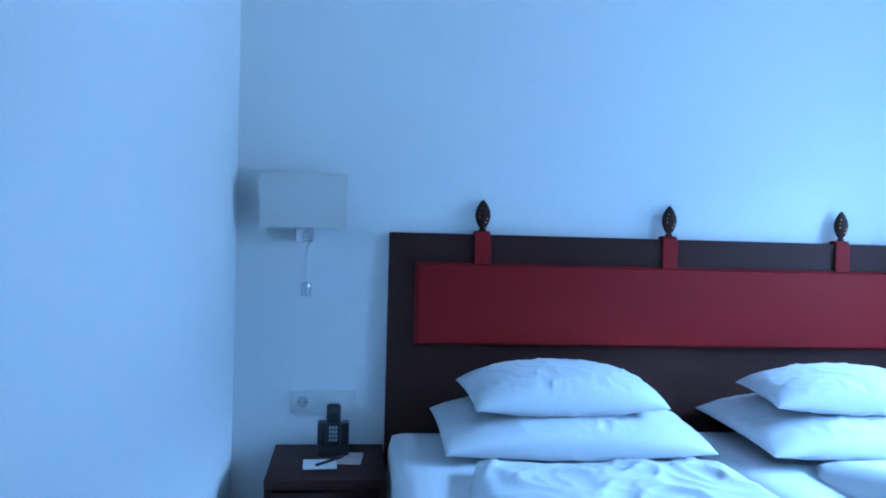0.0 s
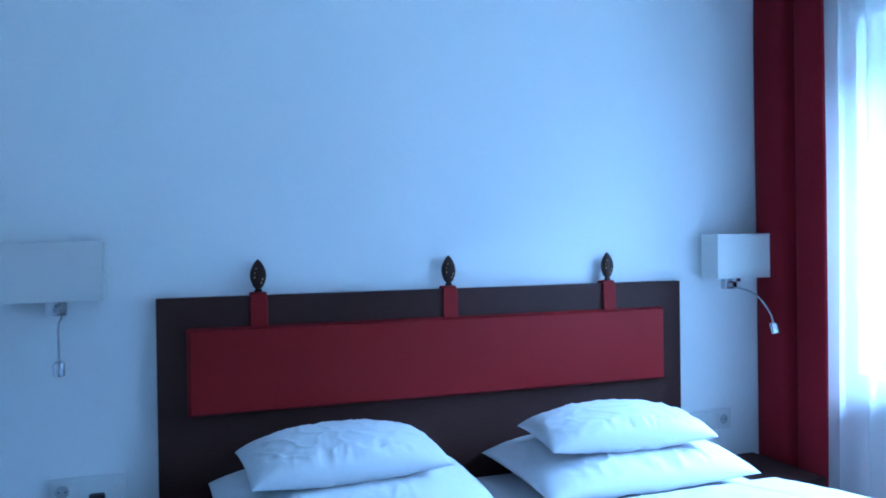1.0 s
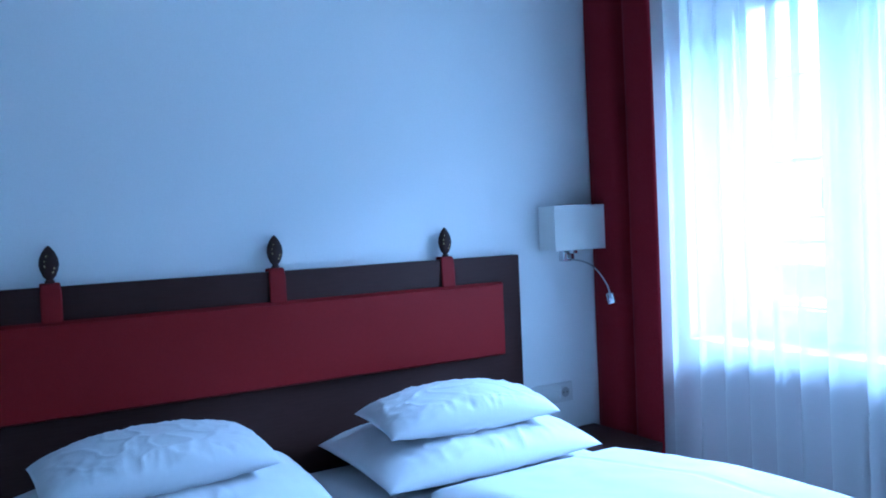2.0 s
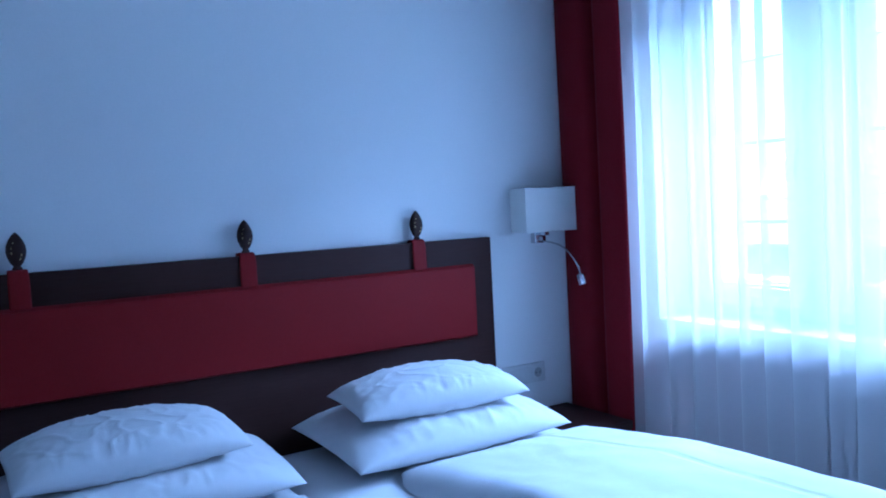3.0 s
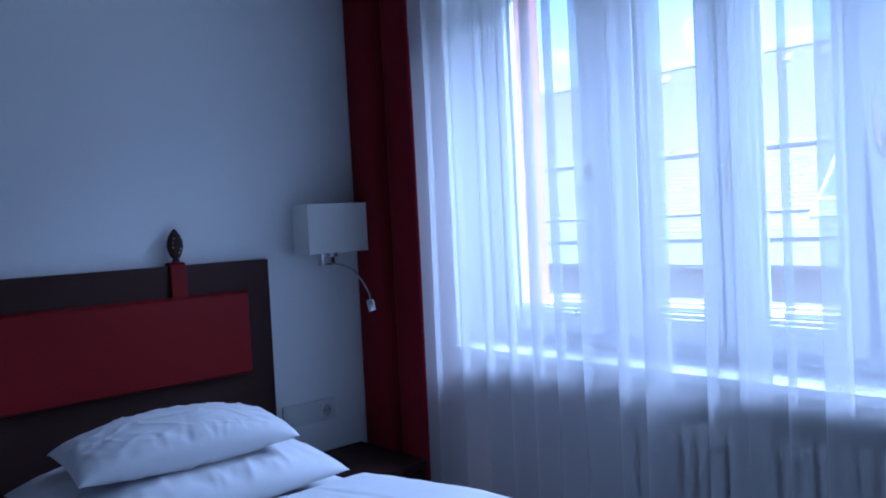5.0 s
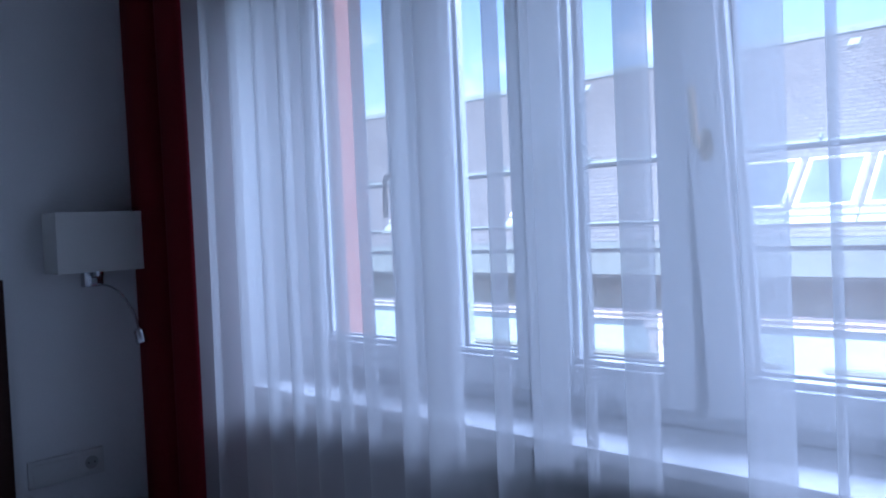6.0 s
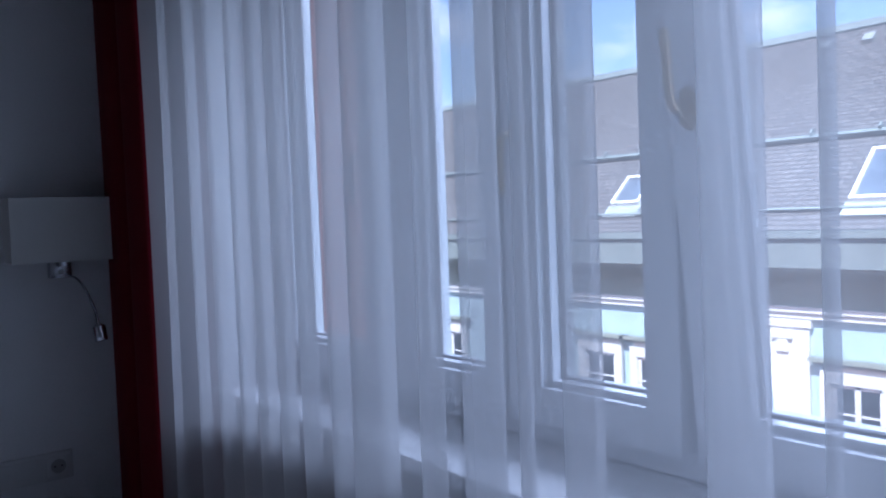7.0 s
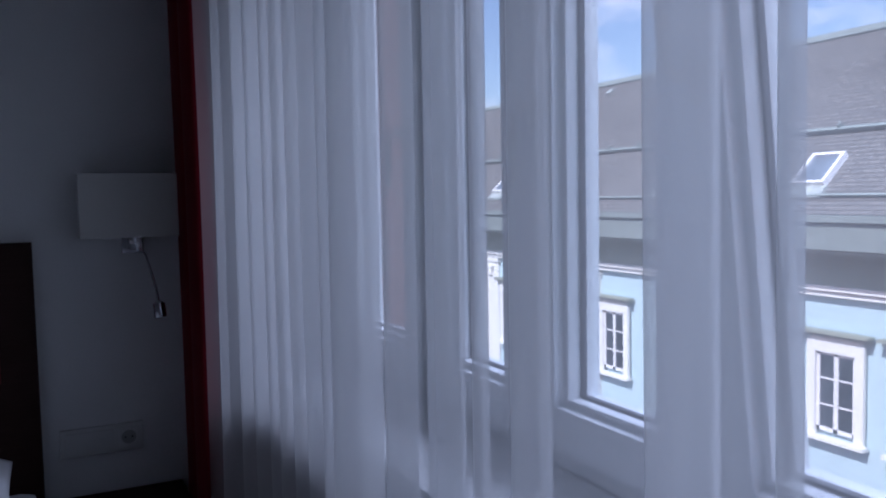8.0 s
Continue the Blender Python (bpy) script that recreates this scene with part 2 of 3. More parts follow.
setting("wall_south", boxes((X_LEFT - 0.2, X_OUT, Y_BACK - 0.2, Y_BACK, -0.2, Z_CEIL)), M_WALL, "plain white wall closing the room", "wall")
wall_e = setting("wall_east", boxes(
    (X_WALL, X_OUT, Y_BACK, WIN_Y0, -0.2, Z_CEIL), (X_WALL, X_OUT, WIN_Y1, 0.0, -0.2, Z_CEIL),
    (X_WALL, X_OUT, WIN_Y0, WIN_Y1, HEAD_Z, Z_CEIL), (X_WALL + 0.19, X_OUT, WIN_Y0, WIN_Y1, -0.2, SILL_Z - 0.035), (X_GLASS - 0.034, X_OUT, WIN_Y0, WIN_Y1, SILL_Z - 0.035, SILL_Z - 0.022)),
    M_WALL, "white outer wall with a wide window and radiator niche", "wall")
setting("baseboard", boxes((X_LEFT, X_WALL, -0.015, -0.001, 0.0, 0.07), (X_LEFT + 0.001, X_LEFT + 0.015, Y_BACK, -0.016, 0.0, 0.07)), M_WENGE,
        "dark wooden baseboard along the walls", "baseboard")
setting("outer_reveal", boxes((X_GLASS + 0.06, X_OUT + 0.104, WIN_Y1 - 0.085, WIN_Y1 - 0.002, SILL_Z + 0.02, HEAD_Z - 0.003), (X_GLASS + 0.06, X_OUT + 0.104, WIN_Y0 + 0.002, WIN_Y0 + 0.03, SILL_Z + 0.02, HEAD_Z - 0.003)),
        M_SALMON, "salmon rendered outer reveal of the window", "reveal")
setting("house_front", boxes((X_OUT + 0.002, X_OUT + 0.10, Y_BACK - 8, WIN_Y0, -12, 4), (X_OUT + 0.002, X_OUT + 0.10, WIN_Y1, 9, -12, 4),
                             (X_OUT + 0.002, X_OUT + 0.10, WIN_Y0, WIN_Y1, HEAD_Z, 4), (X_OUT + 0.002, X_OUT + 0.10, WIN_Y0, WIN_Y1, -12, SILL_Z - 0.04)),
        M_SALMON, "salmon rendered outside of this house", "facade")


# ---- window ----
# sashes: outer edges along y, glass edges, side of the handle, and whether it stands tilted
SASHES = [(-0.405, -0.91, -0.48, -0.845, -1, False), (-0.975, -1.345, -1.065, -1.285, 0, False),
          (-1.355, -1.755, -1.445, -1.685, 1, False), (-1.785, -2.31, -1.86, -2.24, 1, True)]
GLASS_Z0, GLASS_Z1, SASH_Z0, SASH_Z1 = 1.03, 2.20, 0.955, 2.25


def handle(parent, x, y, z, up):
    """A lever handle on an oval plate, on the room side of a sash."""
    bm = bmesh.new()
    bmesh.ops.create_cone(bm, cap_ends=True, segments=24, radius1=0.016, radius2=0.014, depth=0.008,
                          matrix=pose(x - 0.004, y, z, 0, -90, 0) @ Matrix.Diagonal((2.1, 1, 1, 1)))
    plate = part("handle_plate", bm, M_HANDLE, parent, "brass handle plate")
    s = 1 if up else -1
    pts = smooth_line([(x - 0.006, y, z), (x - 0.035, y, z), (x - 0.045, y, z + 0.01 * s), (x - 0.045, y, z + 0.115 * s)], 2)
    part("lever", tube(pts, 0.0075, 10), M_HANDLE, plate, "brass lever")


def window():
    win = thing("window_1", "wide white casement window, one sash tilted open", "window", kind="structure", at=(X_GLASS, 0, SILL_Z))
    off = Vector((-X_GLASS, 0, -SILL_Z))

    def p(name, bm, m, parent=win, label=""):
        bmesh.ops.translate(bm, verts=bm.verts, vec=off)
        return part(name, bm, m, parent, label)

    x0, x1 = X_GLASS - 0.035, X_GLASS + 0.05
    p("window_frame", boxes((x0, x1, WIN_Y0 + 0.002, WIN_Y0 + 0.06, SILL_Z, HEAD_Z - 0.002), (x0, x1, WIN_Y1 - 0.06, WIN_Y1 - 0.004, SILL_Z, HEAD_Z - 0.002),
                            (x0, x1, WIN_Y0 + 0.06, WIN_Y1 - 0.06, SILL_Z, SILL_Z + 0.055), (x0, x1, WIN_Y0 + 0.06, WIN_Y1 - 0.06, HEAD_Z - 0.05, HEAD_Z - 0.002), bevel=0.004), M_PVC)
    for a, b in ((-0.905, -0.98), (-1.335, -1.365), (-1.75, -1.80)):
        p("mullion", boxes((x0 + 0.003, x1 - 0.003, b, a, SILL_Z + 0.05, HEAD_Z - 0.05), bevel=0.004), M_PVC)
    for a, b, ga, gb, side, tilt in SASHES:
        sash = new("sash")
        sash.parent = win
        if tilt:   # leans into the room about its lower edge
            piv = Vector((x0, 0, SASH_Z0)) + off
            sash.matrix_local = Matrix.Translation(piv) @ pose(0, 0, 0, 0, -6.2, 0) @ Matrix.Translation(-piv)
        sx0, sx1 = X_GLASS - 0.075, X_GLASS + 0.02
        rows = [(sx0, sx1, ga, a, SASH_Z0, SASH_Z1), (sx0, sx1, b, gb, SASH_Z0, SASH_Z1),
                (sx0, sx1, gb, ga, SASH_Z0, GLASS_Z0), (sx0, sx1, gb, ga, GLASS_Z1, SASH_Z1)]
        p("sash_frame", boxes(*rows, bevel=0.006), M_PVC, sash)
        # stepped glazing bead and dark seal round the pane
        w = 0.012
        p("glazing_bead", boxes((sx0 + 0.02, sx1 - 0.01, ga - w, ga + 0.001, GLASS_Z0, GLASS_Z1), (sx0 + 0.02, sx1 - 0.01, gb - 0.001, gb + w, GLASS_Z0, GLASS_Z1),
                                (sx0 + 0.02, sx1 - 0.01, gb + w, ga - w, GLASS_Z0 - 0.001, GLASS_Z0 + w), (sx0 + 0.02, sx1 - 0.01, gb + w, ga - w, GLASS_Z1 - w, GLASS_Z1 + 0.001), bevel=0.003), M_PVC, sash)
        s = 0.004
        p("seal", boxes((sx0 + 0.045, sx0 + 0.055, ga - w - s, ga - w, GLASS_Z0 + w, GLASS_Z1 - w), (sx0 + 0.045, sx0 + 0.055, gb + w, gb + w + s, GLASS_Z0 + w, GLASS_Z1 - w),
                        (sx0 + 0.045, sx0 + 0.055, gb + w, ga - w, GLASS_Z0 + w, GLASS_Z0 + w + s)), M_SEAL, sash, "dark rubber seal")
        pane = p("pane", boxes((X_GLASS - 0.008, X_GLASS - 0.004, gb + 0.002, ga - 0.002, GLASS_Z0 + 0.002, GLASS_Z1 - 0.002)), M_GLASS, sash, "clear glass pane")
        pane.visible_shadow = False
        if side:
            y = (b + gb) / 2 if side < 0 else (a + ga) / 2
            handle(sash, sx0 + off.x, y, 1.515 + off.z, tilt)
    sill = p("window_sill", boxes((X_WALL - 0.045, X_GLASS - 0.036, WIN_Y0 + 0.004, WIN_Y1 - 0.004, SILL_Z - 0.03, SILL_Z), bevel=0.006), M_SILL, win, "white sill board")
    p("outer_sill", boxes((X_GLASS + 0.052, X_OUT + 0.15, WIN_Y0 + 0.032, WIN_Y1 - 0.032, SILL_Z - 0.02, SILL_Z + 0.01)), M_ZINC, win, "grey sheet metal outer sill")
    return win


window()


# ---- radiator in the niche ----
def radiator():
    r = thing("radiator", "white ribbed column radiator below the window sill", "radiator", at=(1.70, -1.60, 0.12))
    y, n = -0.98, 0
    bm_rib = None
    while y > -2.22:
        bm = bmesh.new()
        for dx in (-0.045, 0.045):
            pts = smooth_line([(dx, 0, 0.0), (dx, 0, 0.06), (dx, 0, 0.54), (dx, 0, 0.60)], 1)
            t = tube([tuple(q) for q in pts], 0.017, 10)
            me = bpy.data.meshes.new("tmp")
            t.to_mesh(me)
            t.free()
            bm.from_mesh(me)
            bpy.data.meshes.remove(me)
        box(bm, -0.065, 0.065, -0.021, 0.021, 0.565, 0.625, bevel=0.014)
        box(bm, -0.065, 0.065, -0.021, 0.021, -0.02, 0.04, bevel=0.014)
        if bm_rib is None:
            bm_rib = part("rib", bm, M_RAD, r)
            rib = bm_rib
        else:
            bm.free()
            rib = new("rib", bm_rib.data)
            rib.parent = r
        rib.location = (0, y + 1.60, 0)
        y -= 0.05
        n += 1
    for yy in (-1.05, -2.1):
        part("foot", boxes((-0.05, 0.05, yy + 1.60 - 0.01, yy + 1.60 + 0.01, -0.12, 0.0)), M_RAD, r)
    bm = tube([(0, 0.62 + 0.02, 0.03), (0, 0.70, 0.03), (0, 0.72, 0.0), (0, 0.72, -0.12)], 0.009, 10)
    part("pipe", bm, M_RAD, r)
    bm = bmesh.new()
    bmesh.ops.create_cone(bm, cap_ends=True, segments=20, radius1=0.022, radius2=0.019, depth=0.07, matrix=pose(-0.0, 0.69, 0.595, 90, 0, 0))
    part("valve", bm, M_SOCKET, r, "white thermostat valve")


radiator()


# ---- curtains ----
def cloth(name, profile, z0, z1, rows, material, sway=0.006, seed=0.0, flare=0.0, base=None, gathered=False):
    """A hanging cloth: a folded line in plan drawn from z0 to z1, with a little sway and wider folds near the hem."""
    bm = bmesh.new()
    grid = []
    for k in range(rows + 1):
        f = k / rows
        z = z0 + (z1 - z0) * f
        line = []
        for i, q in enumerate(profile):
            n = noise.noise(Vector((q.y * 1.2 + seed, z * 0.7, seed)))
            n2 = noise.noise(Vector((q.y * 5 + seed, z * 0.8, seed + 7)))
            x = q.x + (q.x - base) * flare * (1 - f) if base is not None else q.x
            line.append(bm.verts.new((x + sway * n, q.y + sway * 0.8 * n2 * (1 - 0.6 * f), z)))
        grid.append(line)
    for a, b in zip(grid, grid[1:]):
        for i in range(len(a) - 1):
            bm.faces.new((a[i], a[i + 1], b[i + 1], b[i]))
    me = mesh_of(name, bm, material, False)
    for p in me.polygons:
        p.use_smooth = True
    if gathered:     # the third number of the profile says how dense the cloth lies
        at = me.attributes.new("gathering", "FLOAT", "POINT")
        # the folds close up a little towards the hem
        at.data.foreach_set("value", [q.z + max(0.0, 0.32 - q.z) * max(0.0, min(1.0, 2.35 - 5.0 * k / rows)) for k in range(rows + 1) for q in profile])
    return me


def sheer():
    c = thing("sheer_curtain", "white translucent voile curtain hanging in soft pleats before the window", "curtain", at=(1.50, -1.4, 0.03))
    # pleats: where the cloth turns back under itself, first and last edge; each stands out towards the room at its first edge
    pleats = [(-0.400, -0.440), (-0.490, -0.545), (-0.585, -0.650), (-0.690, -0.750), (-0.790, -0.862), (-0.890, -0.950), (-0.995, -1.050),
              (-1.118, -1.185), (-1.205, -1.328), (-1.415, -1.467), (-1.518, -1.612), (-1.645, -1.672), (-1.735, -1.806),
              (-1.963, -2.045), (-2.108, -2.125), (-2.230, -2.290), (-2.370, -2.400), (-2.480, -2.520)]
    rnd = random.Random(4)
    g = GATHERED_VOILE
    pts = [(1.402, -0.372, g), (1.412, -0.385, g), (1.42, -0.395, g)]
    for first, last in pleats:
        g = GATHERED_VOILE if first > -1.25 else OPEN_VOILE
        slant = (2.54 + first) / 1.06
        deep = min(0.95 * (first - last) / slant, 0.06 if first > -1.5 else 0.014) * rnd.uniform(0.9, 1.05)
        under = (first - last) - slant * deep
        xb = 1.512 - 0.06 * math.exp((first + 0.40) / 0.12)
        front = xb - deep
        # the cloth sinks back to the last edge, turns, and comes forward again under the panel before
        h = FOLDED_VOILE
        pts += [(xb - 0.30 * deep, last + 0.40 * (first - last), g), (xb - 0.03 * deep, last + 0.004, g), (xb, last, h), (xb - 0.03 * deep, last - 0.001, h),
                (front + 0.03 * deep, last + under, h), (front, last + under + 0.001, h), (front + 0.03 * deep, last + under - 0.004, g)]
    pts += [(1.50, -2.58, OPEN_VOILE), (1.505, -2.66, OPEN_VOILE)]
    line = smooth_line([(x - 1.50, y + 1.4, g) for x, y, g in pts], 2)
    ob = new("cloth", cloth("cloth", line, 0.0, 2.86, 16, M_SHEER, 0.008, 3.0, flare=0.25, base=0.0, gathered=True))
    ob.parent = c
    return c


def red_drape():
    c = thing("red_curtain", "heavy dark red drape gathered in the corner beside the window", "curtain", at=(1.42, -0.18, 0.02))
    # a flat face by the wall, one deep valley, then a broad rounded face to the free edge
    pts = [(1.45, -0.005), (1.405, -0.012), (1.388, -0.05), (1.380, -0.10), (1.380, -0.15), (1.388, -0.19), (1.440, -0.210),
           (1.465, -0.226), (1.420, -0.240), (1.378, -0.268), (1.370, -0.325), (1.372, -0.375), (1.380, -0.405), (1.392, -0.408)]
    line = smooth_line([(a - 1.42, b + 0.18, 0) for a, b in pts], 3)
    ob = new("cloth", cloth("cloth", line, 0.0, 2.88, 18, M_RED, 0.010, 9.0))
    ob.parent = c
    s = ob.modifiers.new("thickness", "SOLIDIFY")
    s.thickness = 0.003


def rail():
    c = thing("curtain_rail", "white ceiling curtain rail above the drapes", "curtain rail", at=(1.47, -1.4, 2.9))
    part("track", boxes((-0.09, -0.02, -1.35, 1.39, 0.0, 0.05), (0.0, 0.06, -1.35, 1.39, 0.0, 0.05), bevel=0.004), M_PVC, c)


sheer()
red_drape()
rail()


# ---- headboard ----
def headboard():
    h = thing("headboard", "dark wenge headboard with a hung red leather panel", "headboard", at=(0, -0.021, 0.0))
    part("board", boxes((-1.0, 1.0, -0.019, 0.019, 0.22, 1.27), bevel=0.003), M_WENGE, h, "dark wenge board")
    for x in (-0.85, 0.85):
        part("leg", boxes((x - 0.04, x + 0.04, -0.017, 0.017, 0.0, 0.221), bevel=0.002), M_WENGE, h)
    # padded panel: soft edges and a slightly domed face
    bm = bmesh.new()
    nx, nz, w, z0, z1 = 320, 52, 0.908, 0.882, 1.170
    front = []
    for j in range(nz + 1):
        row = []
        for i in range(nx + 1):
            u, v = 2 * i / nx - 1, 2 * j / nz - 1
            e = min(1 - abs(u), (1 - abs(v)) * (z1 - z0) / (2 * w)) * w
            d = 0.030 * min(1.0, (e / 0.011)) ** 0.5 + 0.004 * (1 - v * v) * (1 - u ** 8)
            d += 0.0016 * noise.noise(Vector((u * 6, v * 1.5, 3.1)))
            row.append(bm.verts.new((u * w, -0.0195 - d, (z0 + z1) / 2 + v * (z1 - z0) / 2)))
        front.append(row)
    for a, b in zip(front, front[1:]):
        for i in range(nx):
            bm.faces.new((a[i], a[i + 1], b[i + 1], b[i]))
    part("leather_panel", bm, M_LEATHER, h, "padded red leather panel")
    seam = bmesh.new()
    for x0, x1, za, zb in ((-w + 0.012, w - 0.012, z1 - 0.012, z1 - 0.0095),):
        box(seam, x0, x1, -0.0495, -0.046, za, zb)
    part("seam", seam, M_LEATHER, h)
    for k, x in enumerate((-0.676, 0.004, 0.667)):
        # the strap rises from the panel's back, over the board's top edge and down behind
        bm = bmesh.new()
        prof = [(-0.030, 1.10), (-0.030, 1.16), (-0.026, 1.19), (-0.0245, 1.268), (-0.018, 1.279), (0.0, 1.281), (0.017, 1.279), (0.0195, 1.262)]
        prof = [tuple(q) for q in smooth_line([(a, b, 0) for a, b in prof], 1)]
        cols = []
        for y, z, _ in prof:
            cols.append([bm.verts.new((x + s * (0.029 - 0.002 * (z > 1.25)), y - o, z + o * 0.5)) for s, o in ((-1, 0.0), (-0.85, 0.0035), (0.85, 0.0035), (1, 0.0))])
        for a, b in zip(cols, cols[1:]):
            for i in range(3):
                bm.faces.new((a[i], a[i + 1], b[i + 1], b[i]))
        bmesh.ops.recalc_face_normals(bm, faces=bm.faces)
        strap = part("strap", bm, M_LEATHER, h, "red leather strap")
        # the flame-shaped toggle that stands through the loop
        bm = bmesh.new()
        rings, seg = [], 20
        prof = [(0.010, 0.0), (0.014, 0.004), (0.013, 0.009), (0.009, 0.013), (0.017, 0.022), (0.0245, 0.040), (0.0275, 0.056), (0.0255, 0.074), (0.018, 0.092), (0.009, 0.105), (0.002, 0.112)]
        for r, z in prof:
            rings.append([bm.verts.new((x + r * math.cos(2 * math.pi * i / seg), -0.010 + 0.62 * r * math.sin(2 * math.pi * i / seg), 1.279 + z)) for i in range(seg)])
        for a, b in zip(rings, rings[1:]):
            for i in range(seg):
                bm.faces.new((a[i], a[(i + 1) % seg], b[(i + 1) % seg], b[i]))
        bm.faces.new(rings[0][::-1])
        bm.faces.new(rings[-1])
        bmesh.ops.recalc_face_normals(bm, faces=bm.faces)
        fin = part("finial", bm, M_FINIAL, h, "dark carved leaf-shaped finial with brass studs")
        for sz, sx, tilt in ((0.052, -0.0125, -12), (0.066, -0.012, 4), (0.080, -0.0075, 20), (0.034, 0.009, 30), (0.046, 0.013, 12)):
            bm = boxes((-0.0016, 0.0016, -0.0012, 0.0012, -0.0034, 0.0034), bevel=0.0006)
            yy = -0.010 - 0.0163 + abs(sx) * 0.16 + abs(sz - 0.056) * 0.12
            bmesh.ops.transform(bm, matrix=pose(x + sx, yy, 1.279 + sz, 0, tilt, 0), verts=bm.verts)
            part("inlay", bm, M_BRASS, fin, "small brass inlay")
    return h


headboard()


# ---- wall lamps ----
def wall_lamp(x, reader):
    """A box-shaped shade on a chrome bracket, with a reading lamp on a bent arm."""
    l = thing("wall_lamp", "wall lamp with a pale box shade and a chrome reading arm", "wall lamp", "lamps beside the bed", at=(x, 0, 1.25))
    w, d0, d1, z0, z1, t = 0.142, -0.022, -0.125, 0.028, 0.206, 0.003
    bm = bmesh.new()
    loops = []
    for z, inset in ((z0, 0.0), (z1, 0.0), (z1, t), (z0, t)):
        loops.append([bm.verts.new(c) for c in ((-w + inset, d1 + inset, z), (w - inset, d1 + inset, z), (w - inset, d0 - inset, z), (-w + inset, d0 - inset, z))])
    for i in range(4):
        p, q = loops[i], loops[(i + 1) % 4]
        for k in range(4):
            bm.faces.new((p[k], p[(k + 1) % 4], q[(k + 1) % 4], q[k]))
    bmesh.ops.recalc_face_normals(bm, faces=bm.faces)
    shade = part("shade", bm, M_SHADE, l, "pale cloth box shade", smooth=False)
    b = 0.004
    for za, zb in ((z1 - b, z1 + 0.001), (z0 - 0.001, z0 + b)):
        part("trim", boxes((-w - 0.001, w + 0.001, d1 - 0.0012, d1, za, zb)), M_SHADE, shade)
    part("diffuser", boxes((-w + t, w - t, d1 + t, d0 - t, z1 - 0.02, z1 - 0.017)), M_PAPER, shade, "white diffuser")
    part("bulb", boxes((-0.02, 0.02, -0.09, -0.05, 0.05, 0.13), bevel=0.012), M_SHADE, l)
    part("bracket", boxes((-0.029, 0.029, -0.032, -0.001, -0.022, 0.055), bevel=0.003), M_CHROME, l, "chrome wall bracket")
    part("stem", boxes((-0.012, 0.012, -0.075, -0.030, 0.010, 0.040), bevel=0.003), M_CHROME, l)
    part("switch", boxes((-0.008, 0.008, -0.036, -0.0315, -0.012, 0.004), bevel=0.002), M_SILVER, l)
    rx, ry, rz = reader
    pts = smooth_line([(0.014, -0.030, -0.016), (0.018 + rx * 0.3, -0.075, -0.022), (rx * 0.62, ry * 0.62 - 0.02, rz * 0.28), (rx * 0.93, ry * 0.95, rz * 0.72), (rx, ry, rz)], 3)
    arm = part("arm", tube([tuple(p) for p in pts], 0.0036, 8), M_CHROME, l, "bent chrome arm")
    d = (pts[-1] - pts[-6]).normalized()
    head = tube([tuple(pts[-1] - d * 0.004), tuple(pts[-1] + d * 0.002), tuple(pts[-1] + d * 0.038), tuple(pts[-1] + d * 0.041)], [0.010, 0.0165, 0.0165, 0.0145], 18)
    part("reading_head", head, M_CHROME, arm, "chrome reading lamp head")
    return l


wall_lamp(-1.290, (0.012, -0.085, -0.160))
wall_lamp(1.262, (0.042, -0.225, -0.15))


# ---- sockets ----
def socket_strip(x0, z, first):
    """Three places in one frame: one power socket and a double blank cover."""
    s = thing("wall_socket", "white power socket with a double blank cover", "socket", "sockets beside the bed", at=(x0, 0, z))
    part("frame", boxes((0, 0.225, -0.012, -0.0005, -0.041, 0.041), bevel=0.003), M_SOCKET, s)
    a = 0.012 if first else 0.156
    bm = boxes((a, a + 0.057, -0.0150, -0.0115, -0.0285, 0.0285), bevel=0.0015)
    ins = part("insert", bm, M_SOCKET, s)
    bm = bmesh.new()
    seg = 28
    c = (a + 0.0285)
    ro = [bm.verts.new((c + 0.0205 * math.cos(2 * math.pi * i / seg), -0.0154, 0.0205 * math.sin(2 * math.pi * i / seg))) for i in range(seg)]
    ri = [bm.verts.new((c + 0.019 * math.cos(2 * math.pi * i / seg), -0.0153, 0.019 * math.sin(2 * math.pi * i / seg))) for i in range(seg)]
    rb = [bm.verts.new((c + 0.0185 * math.cos(2 * math.pi * i / seg), -0.0151, 0.0185 * math.sin(2 * math.pi * i / seg))) for i in range(seg)]
    for i in range(seg):
        j = (i + 1) % seg
        bm.faces.new((ro[i], ro[j], ri[j], ri[i]))
        bm.faces.new((ri[i], ri[j], rb[j], rb[i]))
    bm.faces.new(rb)
    # the well is almost flat; the greyer plastic paints the recess's shade
    part("well", bm, mat("grey socket well", (0.42, 0.42, 0.41), 0.5, vary=0.02, bump=0.0), ins, "flat socket well with its shade in the colour")
    for dx in (-0.0095, 0.0095):
        bm = bmesh.new()
        bmesh.ops.create_cone(bm, cap_ends=True, segments=12, radius1=0.0027, radius2=0.0027, depth=0.001, matrix=pose(c + dx, -0.0156, 0, 90, 0, 0))
        part("hole", bm, M_BLACK, ins)
    b = 0.082 if first else 0.012
    part("blank_cover", boxes((b, b + 0.131, -0.0150, -0.0115, -0.0285, 0.0285), bevel=0.0015), M_SOCKET, s)


socket_strip(-1.325, 0.676, True)
socket_strip(1.045, 0.683, False)


